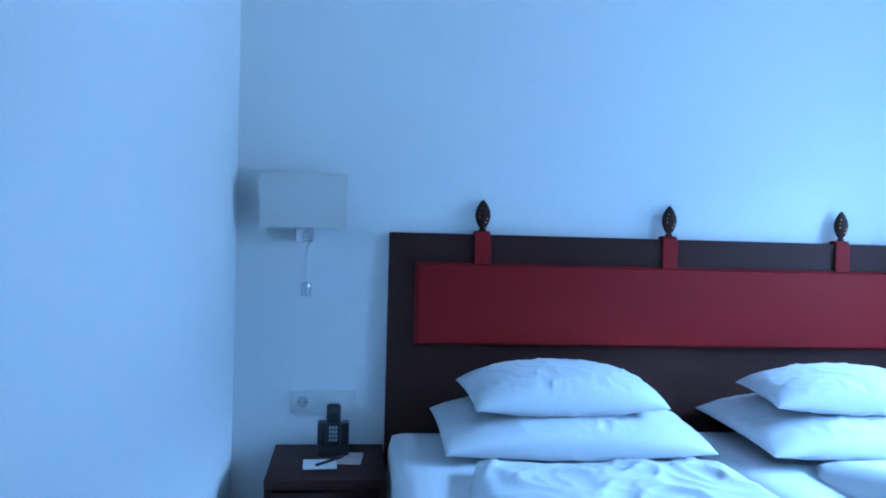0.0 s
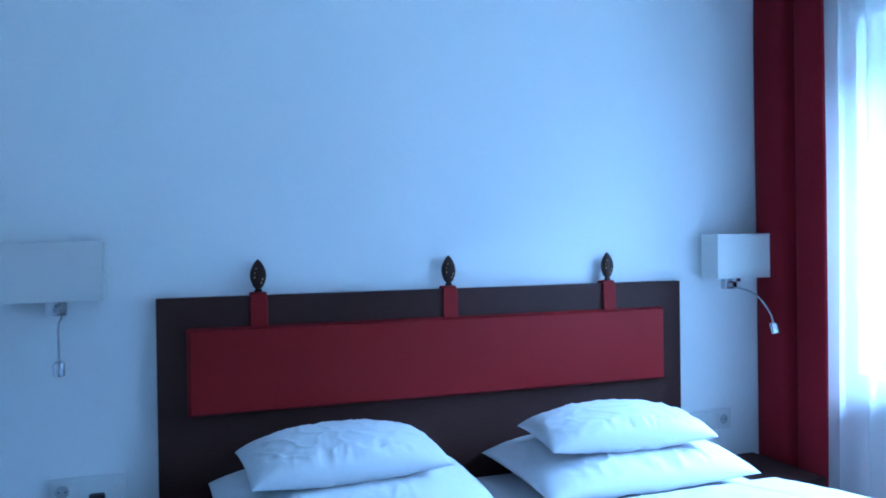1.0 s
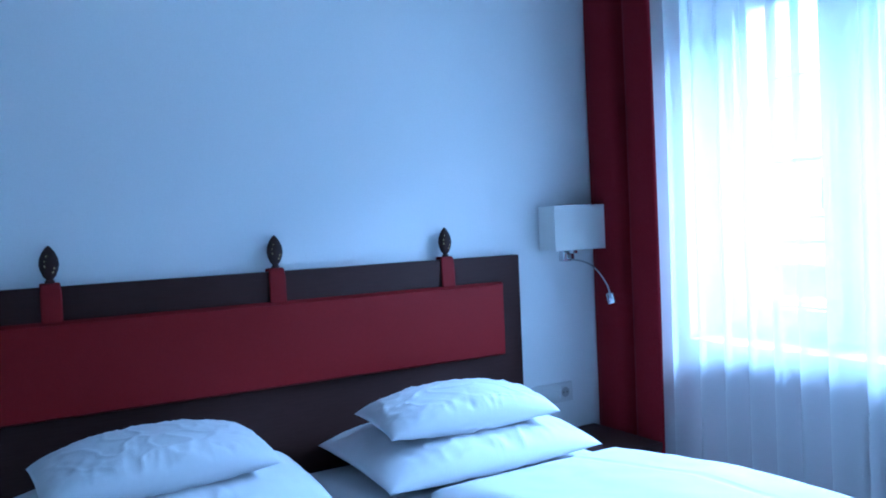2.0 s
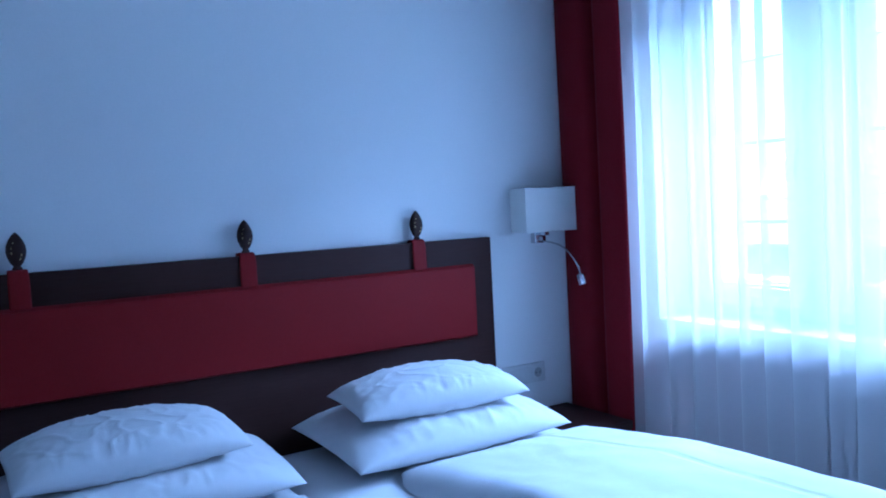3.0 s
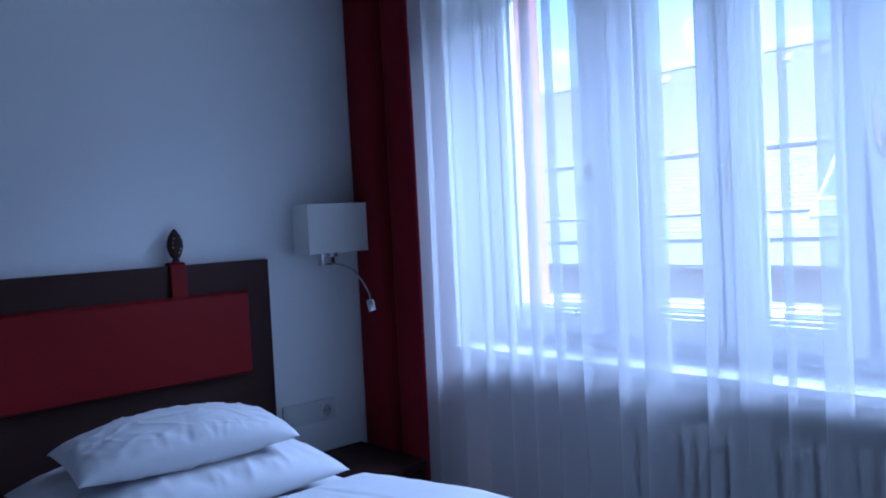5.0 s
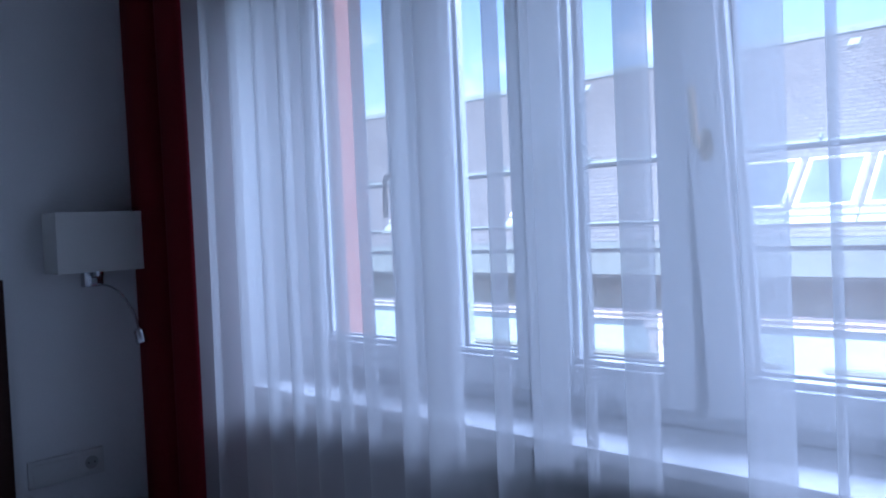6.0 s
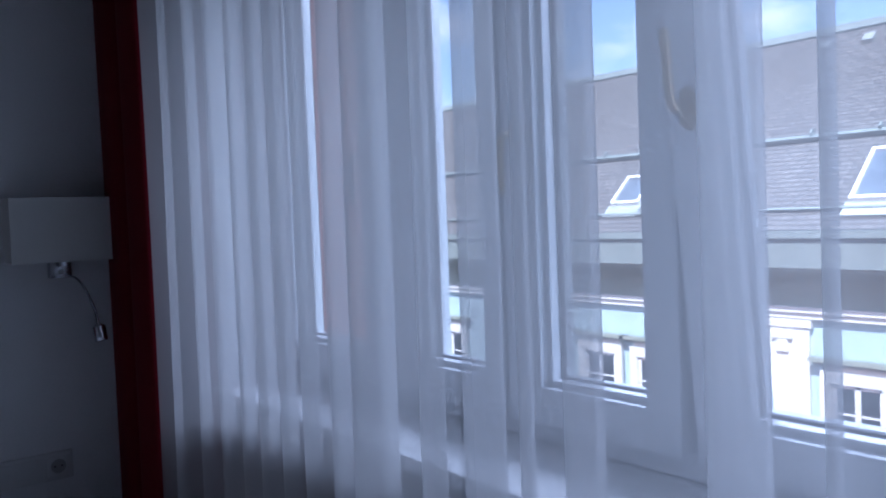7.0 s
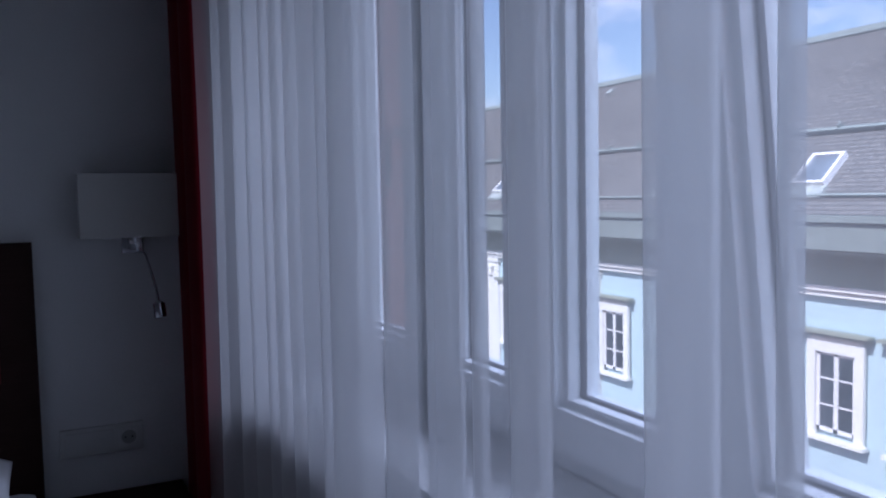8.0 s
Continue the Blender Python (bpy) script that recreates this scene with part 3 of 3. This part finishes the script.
# ---- nightstands ----
def nightstand(x0, x1, label):
    n = thing("nightstand", label, "nightstand", "nightstands beside the bed", at=((x0 + x1) / 2, -0.24, 0))
    w, y0, y1 = (x1 - x0) / 2, -0.168, 0.222
    part("top", boxes((-w, w, y0 - 0.004, y1, 0.500, 0.53), bevel=0.003), M_WENGE, n)
    for s in (-1, 1):
        part("side_panel", boxes((s * w - 0.010 - s * 0.0105, s * w + 0.010 - s * 0.0105, y0 + 0.002, y1, 0.0, 0.4995), bevel=0.002), M_WENGE, n)
    part("back_panel", boxes((-w + 0.021, w - 0.021, y1 - 0.02, y1 - 0.002, 0.05, 0.4995)), M_WENGE, n)
    part("shelf", boxes((-w + 0.021, w - 0.021, y0 + 0.01, y1 - 0.021, 0.08, 0.10)), M_WENGE, n)
    dr = part("drawer", boxes((-w + 0.023, w - 0.023, y0 + 0.004, y1 - 0.04, 0.335, 0.488), bevel=0.002), M_WENGE, n)
    part("handle", tube([(-0.05, y0 - 0.006, 0.412), (-0.05, y0 - 0.012, 0.412), (0.05, y0 - 0.012, 0.412), (0.05, y0 - 0.006, 0.412)], 0.005, 8), M_CHROME, dr, "chrome bar handle")


nightstand(-1.372, -1.006, "dark wenge nightstand with a phone and cards on top")
nightstand(1.006, 1.375, "dark wenge nightstand half hidden behind the bed")


# ---- telephone and papers on the nightstand ----
def telephone():
    t = thing("cordless_phone", "black cordless phone standing in its cradle on the nightstand", "telephone", at=(-1.175, -0.13, 0.531))
    bm = bmesh.new()
    box(bm, -0.052, 0.052, -0.04, 0.045, 0.0, 0.035, bevel=0.008)
    box(bm, -0.052, -0.026, -0.03, 0.035, 0.03, 0.105, bevel=0.008)
    box(bm, 0.026, 0.052, -0.03, 0.035, 0.03, 0.105, bevel=0.008)
    box(bm, -0.03, 0.03, 0.005, 0.035, 0.03, 0.10, bevel=0.006)
    part("cradle", bm, M_BLACK, t)
    hs = part("handset", boxes((-0.0235, 0.0235, -0.028, -0.002, 0.028, 0.168), bevel=0.010), M_BLACK, t)
    part("display", boxes((-0.015, 0.015, -0.0295, -0.0275, 0.108, 0.138), bevel=0.0006), M_FARGLASS, hs, "dark display")
    keys = [(-0.0095, 0), (0.0005, 0), (0.0105, 0)]
    for r in range(4):
        for dx, _ in keys:
            part("key", boxes((dx - 0.0042, dx + 0.0032, -0.0300, -0.0275, 0.046 + r * 0.0135, 0.0555 + r * 0.0135), bevel=0.0008), M_SILVER, hs, "silver key" if r == 0 else "")


telephone()


def sheet_of(name, label, cat, w, d, h, at, rz, material):
    o = tagged(new(name, mesh_of(name, boxes((-w / 2, w / 2, -d / 2, d / 2, 0, h), bevel=min(h * 0.2, 0.001)), material, False)), label, cat)
    o.matrix_world = pose(*at, 0, 0, rz)
    return o


sheet_of("notepad", "white notepad lying on the dark nightstand", "notepad", 0.105, 0.090, 0.006, (-1.213, -0.265, 0.5305), 2, M_PAPER)
sheet_of("card", "printed card in brown tones lying on the nightstand", "card", 0.078, 0.13, 0.002, (-1.118, -0.195, 0.5305), -6, M_CARD)
pen = tagged(new("pen", mesh_of("pen", tube([(-0.068, 0, 0), (-0.062, 0, 0), (0.05, 0, 0), (0.066, 0, 0)], [0.0025, 0.0042, 0.0042, 0.001], 10), M_FINIAL)), "dark brown pen lying across the notepad", "pen")
pen.matrix_world = pose(-1.180, -0.25, 0.5410, 0, 0, 48)


# ---- bed ----
def soft_box(x0, x1, y0, y1, z0, z1, r=0.05, seed=0.0, lump=0.006):
    """A mattress-like block with rounded edges and slight unevenness."""
    bm = bmesh.new()
    bmesh.ops.create_cube(bm, size=2)
    bmesh.ops.subdivide_edges(bm, edges=list(bm.edges), cuts=18, use_grid_fill=True)
    cx, cy, cz, hx, hy, hz = (x0 + x1) / 2, (y0 + y1) / 2, (z0 + z1) / 2, (x1 - x0) / 2, (y1 - y0) / 2, (z1 - z0) / 2
    for v in bm.verts:
        q = Vector((v.co.x * hx, v.co.y * hy, v.co.z * hz))
        inner = Vector((max(-hx + r, min(hx - r, q.x)), max(-hy + r, min(hy - r, q.y)), max(-hz + r, min(hz - r, q.z))))
        d = q - inner
        if d.length > 1e-6:
            q = inner + d.normalized() * r
        q += Vector((cx, cy, cz))
        n = noise.noise(Vector((q.x * 3.1 + seed, q.y * 2.7, q.z * 5)))
        q += Vector((n * lump * 0.5, n * lump * 0.3, n * lump * (q.z > z0 + r)))
        v.co = q
    bmesh.ops.recalc_face_normals(bm, faces=bm.faces)
    return bm


def bed(x0, x1, seed):
    b = thing("bed", "single bed with a white fitted sheet, pushed beside its twin", "bed", "the two beds", at=((x0 + x1) / 2, -1.06, 0))
    off = Vector((-(x0 + x1) / 2, 1.06, 0))

    def p(name, bm, m, label=""):
        bmesh.ops.translate(bm, verts=bm.verts, vec=off)
        return part(name, bm, m, b, label)

    p("mattress", soft_box(x0 + 0.006, x1 - 0.006, -2.06, -0.048, 0.33, 0.59, 0.045, seed=seed), M_MATTRESS, "white sheeted mattress")
    p("base", boxes((x0 + 0.02, x1 - 0.02, -2.04, -0.05, 0.10, 0.33), bevel=0.008), M_WENGE, "dark bed base")
    for x in (x0 + 0.1, x1 - 0.1):
        for y in (-1.95, -0.14):
            p("leg", boxes((x - 0.03, x + 0.03, y - 0.03, y + 0.03, 0.0, 0.10)), M_WENGE)


bed(-1.0, -0.005, 1.0)
bed(0.005, 1.0, 5.0)


def pillow_mesh(w, d, h, seed):
    """A filled pillow: drawn-out corners, a seam all round and a few creases."""
    bm = bmesh.new()
    n, m = 104, 76
    sheets = []
    for s in (1, -1):
        rows = []
        for j in range(m + 1):
            row = []
            for i in range(n + 1):
                u, v = 2 * i / n - 1, 2 * j / m - 1
                pinch_u = 1 - 0.04 * (1 - abs(v) ** 2.0) * abs(u) ** 4
                pinch_v = 1 - 0.04 * (1 - abs(u) ** 2.0) * abs(v) ** 4
                t = max(1 - abs(u) ** 2.0, 0) ** 0.58 * max(1 - abs(v) ** 3.0, 0) ** 0.5
                ang = math.atan2(abs(v) * 0.7, abs(u) + 1e-4)
                q = Vector((u * 2 + seed, v * 2, 6))
                crease = 0.0035 * math.sin(18 * ang + 5 * noise.noise(q)) * max(0, abs(u) - 0.55) * 1.6 + 0.004 * noise.noise(Vector((u * 2.2 + seed, v * 2.0, s * 2.0 + seed)))
                ridge = 1 - abs(noise.noise(Vector((u * 3.5 + v * 1.5 + seed, v * 2.5 - u, seed + 5))))
                crease += 0.0045 * ridge ** 10 - 0.0022 * math.exp(-((u - 0.18 * math.sin(seed) - 0.12 * v + 0.05 * noise.noise(Vector((v * 3, seed, 0)))) / 0.022) ** 2) * max(0, -v) ** 0.5     # sharp creases and an ironed line
                hemw = max(0.0, abs(v) - 0.55) / 0.45 * (s > 0)
                crease += 0.009 * hemw * (1 - abs(noise.noise(Vector((u * 9 + seed, v * 1.6, seed + 2))))) ** 5
                fold = abs(math.sin(3.0 * u + 2.0 * noise.noise(Vector((u * 1.5 + seed, v * 1.5, 1.7))) + seed)) ** 6
                edge = (1 - abs(u)) * (1 - abs(v))
                wr = 0.008 * noise.noise(Vector((u * 9 + seed, v * 5, 4.0))) * (max(abs(u), abs(v)) ** 2)
                z = s * (h / 2) * t * (1.15 if s > 0 else 0.85) + (crease - 0.002 * fold) * min(1, edge * 6) + wr * min(1, edge * 10)
                drop = abs(u * v) ** 2.5
                row.append((u * pinch_u * w / 2 * (1 - 0.03 * drop), v * pinch_v * d / 2 * (1 - 0.05 * drop), z - 0.014 * drop))
            rows.append(row)
        sheets.append(rows)
    vt = [[bm.verts.new(c) for c in row] for row in sheets[0]]
    vb = [[vt[j][i] if i in (0, n) or j in (0, m) else bm.verts.new(sheets[1][j][i]) for i in range(n + 1)] for j in range(m + 1)]
    for g, flip in ((vt, False), (vb, True)):
        for j in range(m):
            for i in range(n):
                f = (g[j][i], g[j][i + 1], g[j + 1][i + 1], g[j + 1][i])
                bm.faces.new(f[::-1] if flip else f)
    return bm


def pillow(name, label, w, d, h, seed, m):
    bm = pillow_mesh(w, d, h, seed)
    me = mesh_of(name, bm, M_LINEN, False)
    for p in me.polygons:
        p.use_smooth = True
    o = tagged(new(name, me), label, "pillow", "pillows on the bed")
    o.matrix_world = m
    return o


pillow("pillow", "large white pillow lying on the mattress", 0.86, 0.50, 0.150, 1.3, pose(-0.430, -0.275, 0.657, 4, 0, 0))
pillow("pillow", "smaller white pillow on top of another pillow", 0.635, 0.355, 0.145, 4.1, pose(-0.455, -0.29, 0.777, 5, 0, 3))
pillow("pillow", "large white pillow lying on the mattress", 0.835, 0.56, 0.155, 7.7, pose(0.525, -0.310, 0.665, 3, 0, 1))
pillow("pillow", "smaller white pillow on top of another pillow", 0.635, 0.325, 0.135, 9.2, pose(0.497, -0.355, 0.788, 4, 0, -3))


def duvet(x0, x1, y0, y1, z, seed, crumple, thick=0.04, seam=0.0, name="duvet", label="white duvet lying flat over the mattress"):
    """A thick quilt over a mattress: soft rounded edge, with folds."""
    bm = bmesh.new()
    n, m = 80, 110
    top, bot = [], []
    for j in range(m + 1):
        rt, rb = [], []
        for i in range(n + 1):
            u, v = 2 * i / n - 1, 2 * j / m - 1
            x, y = (x0 + x1) / 2 + u * (x1 - x0) / 2, (y0 + y1) / 2 + v * (y1 - y0) / 2
            e = min((1 - abs(u)) * (x1 - x0) / 2, (1 - abs(v)) * (y1 - y0) / 2)
            near = max(0.0, min(1.0, (y - y1 + 0.6) / 0.6))
            body = thick * (1 - 0.72 * near * (1 - crumple))
            t = body * math.sin(min(1, e / (0.13 - 0.07 * crumple)) * math.pi / 2) ** 0.8
            f = noise.noise(Vector((x * 5 + seed, y * 4, seed))) + 0.5 * noise.noise(Vector((x * 12 + seed, y * 9, seed + 3)))
            r1 = (1 - abs(noise.noise(Vector((x * 5.0 + y * 2 + seed, y * 6.5 - x * 3, seed + 9))))) ** 9
            r2 = (1 - abs(noise.noise(Vector((x * 9 - y * 3 + seed, y * 8 + x * 4, seed + 19))))) ** 8
            t += (0.006 * f + crumple * near * (0.026 * r1 + 0.012 * r2)) * min(1, e / 0.10)
            if seam:      # a stitched line running down the cover
                t -= 0.006 * math.exp(-((x - seam - 0.04 * (y1 - y)) / 0.006) ** 2)
            edge = 0.012 * noise.noise(Vector((x * 3 + seed, y * 3, 8)))
            cr = 0.06 * abs(u) ** 10 * abs(v) ** 10     # rounded corners
            x, y = x - cr * u, y - cr * v
            rt.append(bm.verts.new((x + edge * abs(u) ** 6, y + edge * 1.2 * abs(v) ** 8, z + max(t, 0.002))))
            rb.append((x + edge * abs(u) ** 6, y + edge * 1.4 * abs(v) ** 8, z))
        top.append(rt)
        bot.append(rb)
    for j in range(m):
        for i in range(n):
            bm.faces.new((top[j][i], top[j][i + 1], top[j + 1][i + 1], top[j + 1][i]))
    ring = [(j, 0) for j in range(m + 1)] + [(m, i) for i in range(1, n + 1)] + [(j, n) for j in range(m - 1, -1, -1)] + [(0, i) for i in range(n - 1, 0, -1)]
    low = [bm.verts.new(bot[j][i]) for j, i in ring]
    for k in range(len(ring)):
        k2 = (k + 1) % len(ring)
        a, b = top[ring[k][0]][ring[k][1]], top[ring[k2][0]][ring[k2][1]]
        bm.faces.new((a, b, low[k2], low[k]))
    bm.faces.new(low[::-1])
    bmesh.ops.recalc_face_normals(bm, faces=bm.faces)
    hem_line = [tuple(v.co + Vector((0, 0, 0.001))) for v in top[m]]
    me = mesh_of("cover", bm, M_LINEN, False)
    for p in me.polygons:
        p.use_smooth = True
    q = thing(name, label, "duvet", "duvets on the beds")
    new("cover", me).parent = q
    part("hem", tube(hem_line, 0.0028, 6), M_LINEN, q, "stitched hem along the upper edge")
    return q


duvet(-0.82, -0.01, -2.05, -0.56, 0.594, 2.0, 1.0, label="white duvet with a crumpled upper edge over the mattress")
duvet(0.215, 1.035, -2.05, -0.53, 0.594, 6.0, 0.05, 0.112, 0.75)


# ---- the house across the street ----
FX = 15.0
EAVE_X, EAVE_Z, RIDGE_X, RIDGE_Z = 14.1, 0.41, 18.85, 4.72
HY0, HY1 = -22.0, 60.0


def roof_z(x):
    return EAVE_Z + (RIDGE_Z - EAVE_Z) / (RIDGE_X - EAVE_X) * (x - EAVE_X)


def facade_window(parent, y, z_top, w=0.88, h=1.62):
    """A white two-leaf window of three rows of panes, with surround and lintel moulding."""
    win = new("window")
    win.parent = parent
    win.location = (FX, y, z_top)
    x = -0.02
    part("surround", boxes((x - 0.06, 0.0, w / 2, w / 2 + 0.20, -h - 0.1, 0.22), (x - 0.06, 0.0, -w / 2 - 0.20, -w / 2, -h - 0.1, 0.22), (x - 0.06, 0.0, -w / 2, w / 2, 0.0, 0.22),
                           (x - 0.02, 0.0, -w / 2 - 0.14, w / 2 + 0.14, 0.22, 0.36)), M_STUCCO, win, "white stucco surround", False)
    part("lintel", boxes((x - 0.20, 0.0, -w / 2 - 0.36, w / 2 + 0.36, 0.385, 0.45), (x - 0.13, 0.0, -w / 2 - 0.30, w / 2 + 0.30, 0.33, 0.385)), M_FRIEZE, win, "dark lintel moulding", False)
    part("sill", boxes((x - 0.16, 0.0, -w / 2 - 0.26, w / 2 + 0.26, -h - 0.18, -h - 0.1)), M_STUCCO, win, "", False)
    part("frame", boxes((x, 0.05, -w / 2, -w / 2 + 0.07, -h, 0), (x, 0.05, w / 2 - 0.07, w / 2, -h, 0), (x, 0.05, -0.05, 0.05, -h, 0), (x, 0.05, -w / 2, w / 2, -0.07, -0.001),
                        (x, 0.05, -w / 2, w / 2, -h, -h + 0.08)), M_WHITE, win, "", False)
    for k in (1, 2):
        for s in (-1, 1):
            part("muntin", boxes((x + 0.01, 0.045, min(s * 0.05, s * (w / 2 - 0.07)), max(s * 0.05, s * (w / 2 - 0.07)), -h * k / 3 - 0.018, -h * k / 3 + 0.018)), M_WHITE, win, "", False)
    for s in (-1, 1):
        for k in range(3):
            a, b = sorted((s * 0.05, s * (w / 2 - 0.07)))
            part("pane", boxes((x + 0.03, x + 0.036, a, b, -h * (k + 1) / 3 + 0.018, -h * k / 3 - 0.018)), M_FARGLASS, win, "", False)
    return win


def far_house():
    hs = thing("town_house", "pale blue town house with white trim and a long slate roof", "house", at=(FX, 4.15, -11.52))
    root = Vector((-FX, -4.0, 12.0))

    def p(name, bm, m, parent=hs, label=""):
        bmesh.ops.translate(bm, verts=bm.verts, vec=root)
        return part(name, bm, m, parent, label, False)

    p("wall", boxes((FX + 0.06, FX + 8, HY0, HY1, -12.5, EAVE_Z - 0.45)), M_STUCCO_BLUE, label="pale blue stucco wall")
    # cornice: two bright mouldings, plain band with eaves' shade in its colour, boxed gutter
    p("cornice", boxes((FX - 0.16, FX + 0.06, HY0, HY1, -1.13, -1.03), (FX - 0.09, FX + 0.06, HY0, HY1, -1.25, -1.131)), M_STUCCO, label="white stucco cornice")
    p("frieze", boxes((FX - 0.02, FX + 0.06, HY0, HY1, -1.03, -0.45), (FX - 0.12, FX + 0.06, HY0, HY1, -0.45, -0.33)), M_FRIEZE, label="brown frieze with the eaves' shade in its colour")
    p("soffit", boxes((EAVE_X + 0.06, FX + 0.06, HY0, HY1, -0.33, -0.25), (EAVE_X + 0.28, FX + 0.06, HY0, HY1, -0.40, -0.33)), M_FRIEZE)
    p("gutter", boxes((EAVE_X - 0.02, EAVE_X + 0.10, HY0, HY1, -0.25, 0.27), (EAVE_X - 0.10, EAVE_X + 0.10, HY0, HY1, 0.27, 0.40)), M_ZINC, label="grey-green sheet metal gutter")
    bm = bmesh.new()
    v = [bm.verts.new(c) for c in ((EAVE_X, HY0, EAVE_Z), (EAVE_X, HY1, EAVE_Z), (RIDGE_X, HY1, RIDGE_Z), (RIDGE_X, HY0, RIDGE_Z),
                                   (2 * RIDGE_X - EAVE_X, HY0, EAVE_Z), (2 * RIDGE_X - EAVE_X, HY1, EAVE_Z))]
    for f in ((0, 3, 2, 1), (3, 4, 5, 2), (0, 1, 5, 4), (0, 4, 3), (1, 2, 5)):
        bm.faces.new([v[i] for i in f])
    roof = p("roof", bm, M_SLATE, label="grey slate roof")
    ang = math.degrees(math.atan2(RIDGE_Z - EAVE_Z, RIDGE_X - EAVE_X))

    def on_roof(name, x, y, bm, m, parent=roof, label=""):
        o = part(name, bm, m, parent, label, False)
        o.matrix_local = Matrix.Translation(Vector((x, y, roof_z(x))) + root) @ pose(0, 0, 0, 0, -ang, 0)
        return o

    # snow guards: a pipe on brackets, low and high on the slope
    for x, r in ((15.92, 0.045), (14.45, 0.025)):
        on_roof("snow_guard", x, 0, boxes((-r, r, HY0, HY1, 0.03, 0.03 + 2 * r)), M_ZINC, label="sheet metal snow guard")
    for k in range(40):
        on_roof("bracket", 15.92, -14 + k * 1.25, boxes((-0.02, 0.12, -0.02, 0.02, 0.0, 0.2)), M_ZINC)
    on_roof("ridge_cap", RIDGE_X - 0.1, 0, boxes((-0.12, 0.16, HY0, HY1, 0.0, 0.06)), M_ZINC, label="ridge capping")
    # small vents near the ridge
    for y in (19.0, 14.2, 8.8, 5.6, 4.68, 2.3, -1.5, -6.0):
        on_roof("vent", 18.3, y, boxes((-0.12, 0.12, -0.11, 0.11, 0.0, 0.11)), M_PALEZINC)
    # skylights
    for y, w in SKYLIGHTS:
        x = 15.05 if w > 0.9 else 15.0
        s = new("skylight")
        s.parent = roof
        s.matrix_local = Matrix.Translation(Vector((x, y, roof_z(x))) + root) @ pose(0, 0, 0, 0, -ang, 0)
        L, t = (0.66, 0.07) if w > 0.9 else (0.45, 0.07)
        part("frame", boxes((-L, L, -w / 2, -w / 2 + t, 0, 0.14), (-L, L, w / 2 - t, w / 2, 0, 0.14), (-L, -L + t, -w / 2 + t, w / 2 - t, 0, 0.14), (L - t, L, -w / 2 + t, w / 2 - t, 0, 0.14)), M_WHITE, s, "white skylight frame", False)
        part("pane", boxes((-L + t, L - t, -w / 2 + t, w / 2 - t, 0.08, 0.10)), M_SKYGLASS, s, "", False)
        part("apron", boxes((-L - 0.34, -L, -w / 2 - 0.06, w / 2 + 0.06, 0.0, 0.06)), M_PALEZINC, s, "pale sheet metal apron", False)
    for y in FAR_WINDOWS:
        facade_window(hs, y - 4.0, -2.38 + 12.0).location.x = 0.0
    for y in PILASTERS:
        pl = p("pilaster", boxes((FX - 0.02, FX + 0.06, y - 0.50, y + 0.50, -12.48, -1.25), (FX - 0.07, FX + 0.06, y - 0.56, y + 0.56, -1.42, -1.251)), M_STUCCO, label="white stucco pilaster")
        part("ornament", boxes((-0.07, 0.0, -0.12, 0.12, -0.45, -0.12), (-0.09, 0.0, -0.2, 0.2, -0.2, -0.08), bevel=0.02), M_STUCCO, pl).location = (FX - 0.02 + root.x, y + root.y, -1.45 + root.z)


# pane colour lightened to stand in for the reflected sky
M_SKYGLASS = mat("skylight glass", (0.17, 0.21, 0.25), 0.06, vary=0.2, grain=1.0, bump=0.0, spec=1.0)
M_PALEZINC = mat("pale sheet metal", (0.46, 0.50, 0.46), 0.45, 0.1, grain=5, vary=0.12, stain=1.0)
SKYLIGHTS = [(12.3, 0.75), (8.27, 0.75), (2.98, 1.0), (1.83, 1.0), (0.68, 1.0), (-4.0, 0.75), (16.3, 0.75), (20.3, 0.75), (24.3, 0.75)]
FAR_WINDOWS = [-7.0, -4.6, -1.2, 1.2, 3.6, 6.07, 7.85, 9.36, 12.1, 14.75, 17.0, 18.6, 20.2, 22.8, 25.2, 27.6, 30, 33]
PILASTERS = [-8.5, 4.95, 10.8, 15.9, 21.5, 29]
far_house()

setting("ground", boxes((-600, 600, -600, 600, -12.4, -12.0)), M_ASPHALT, "grey street asphalt far below", "ground")
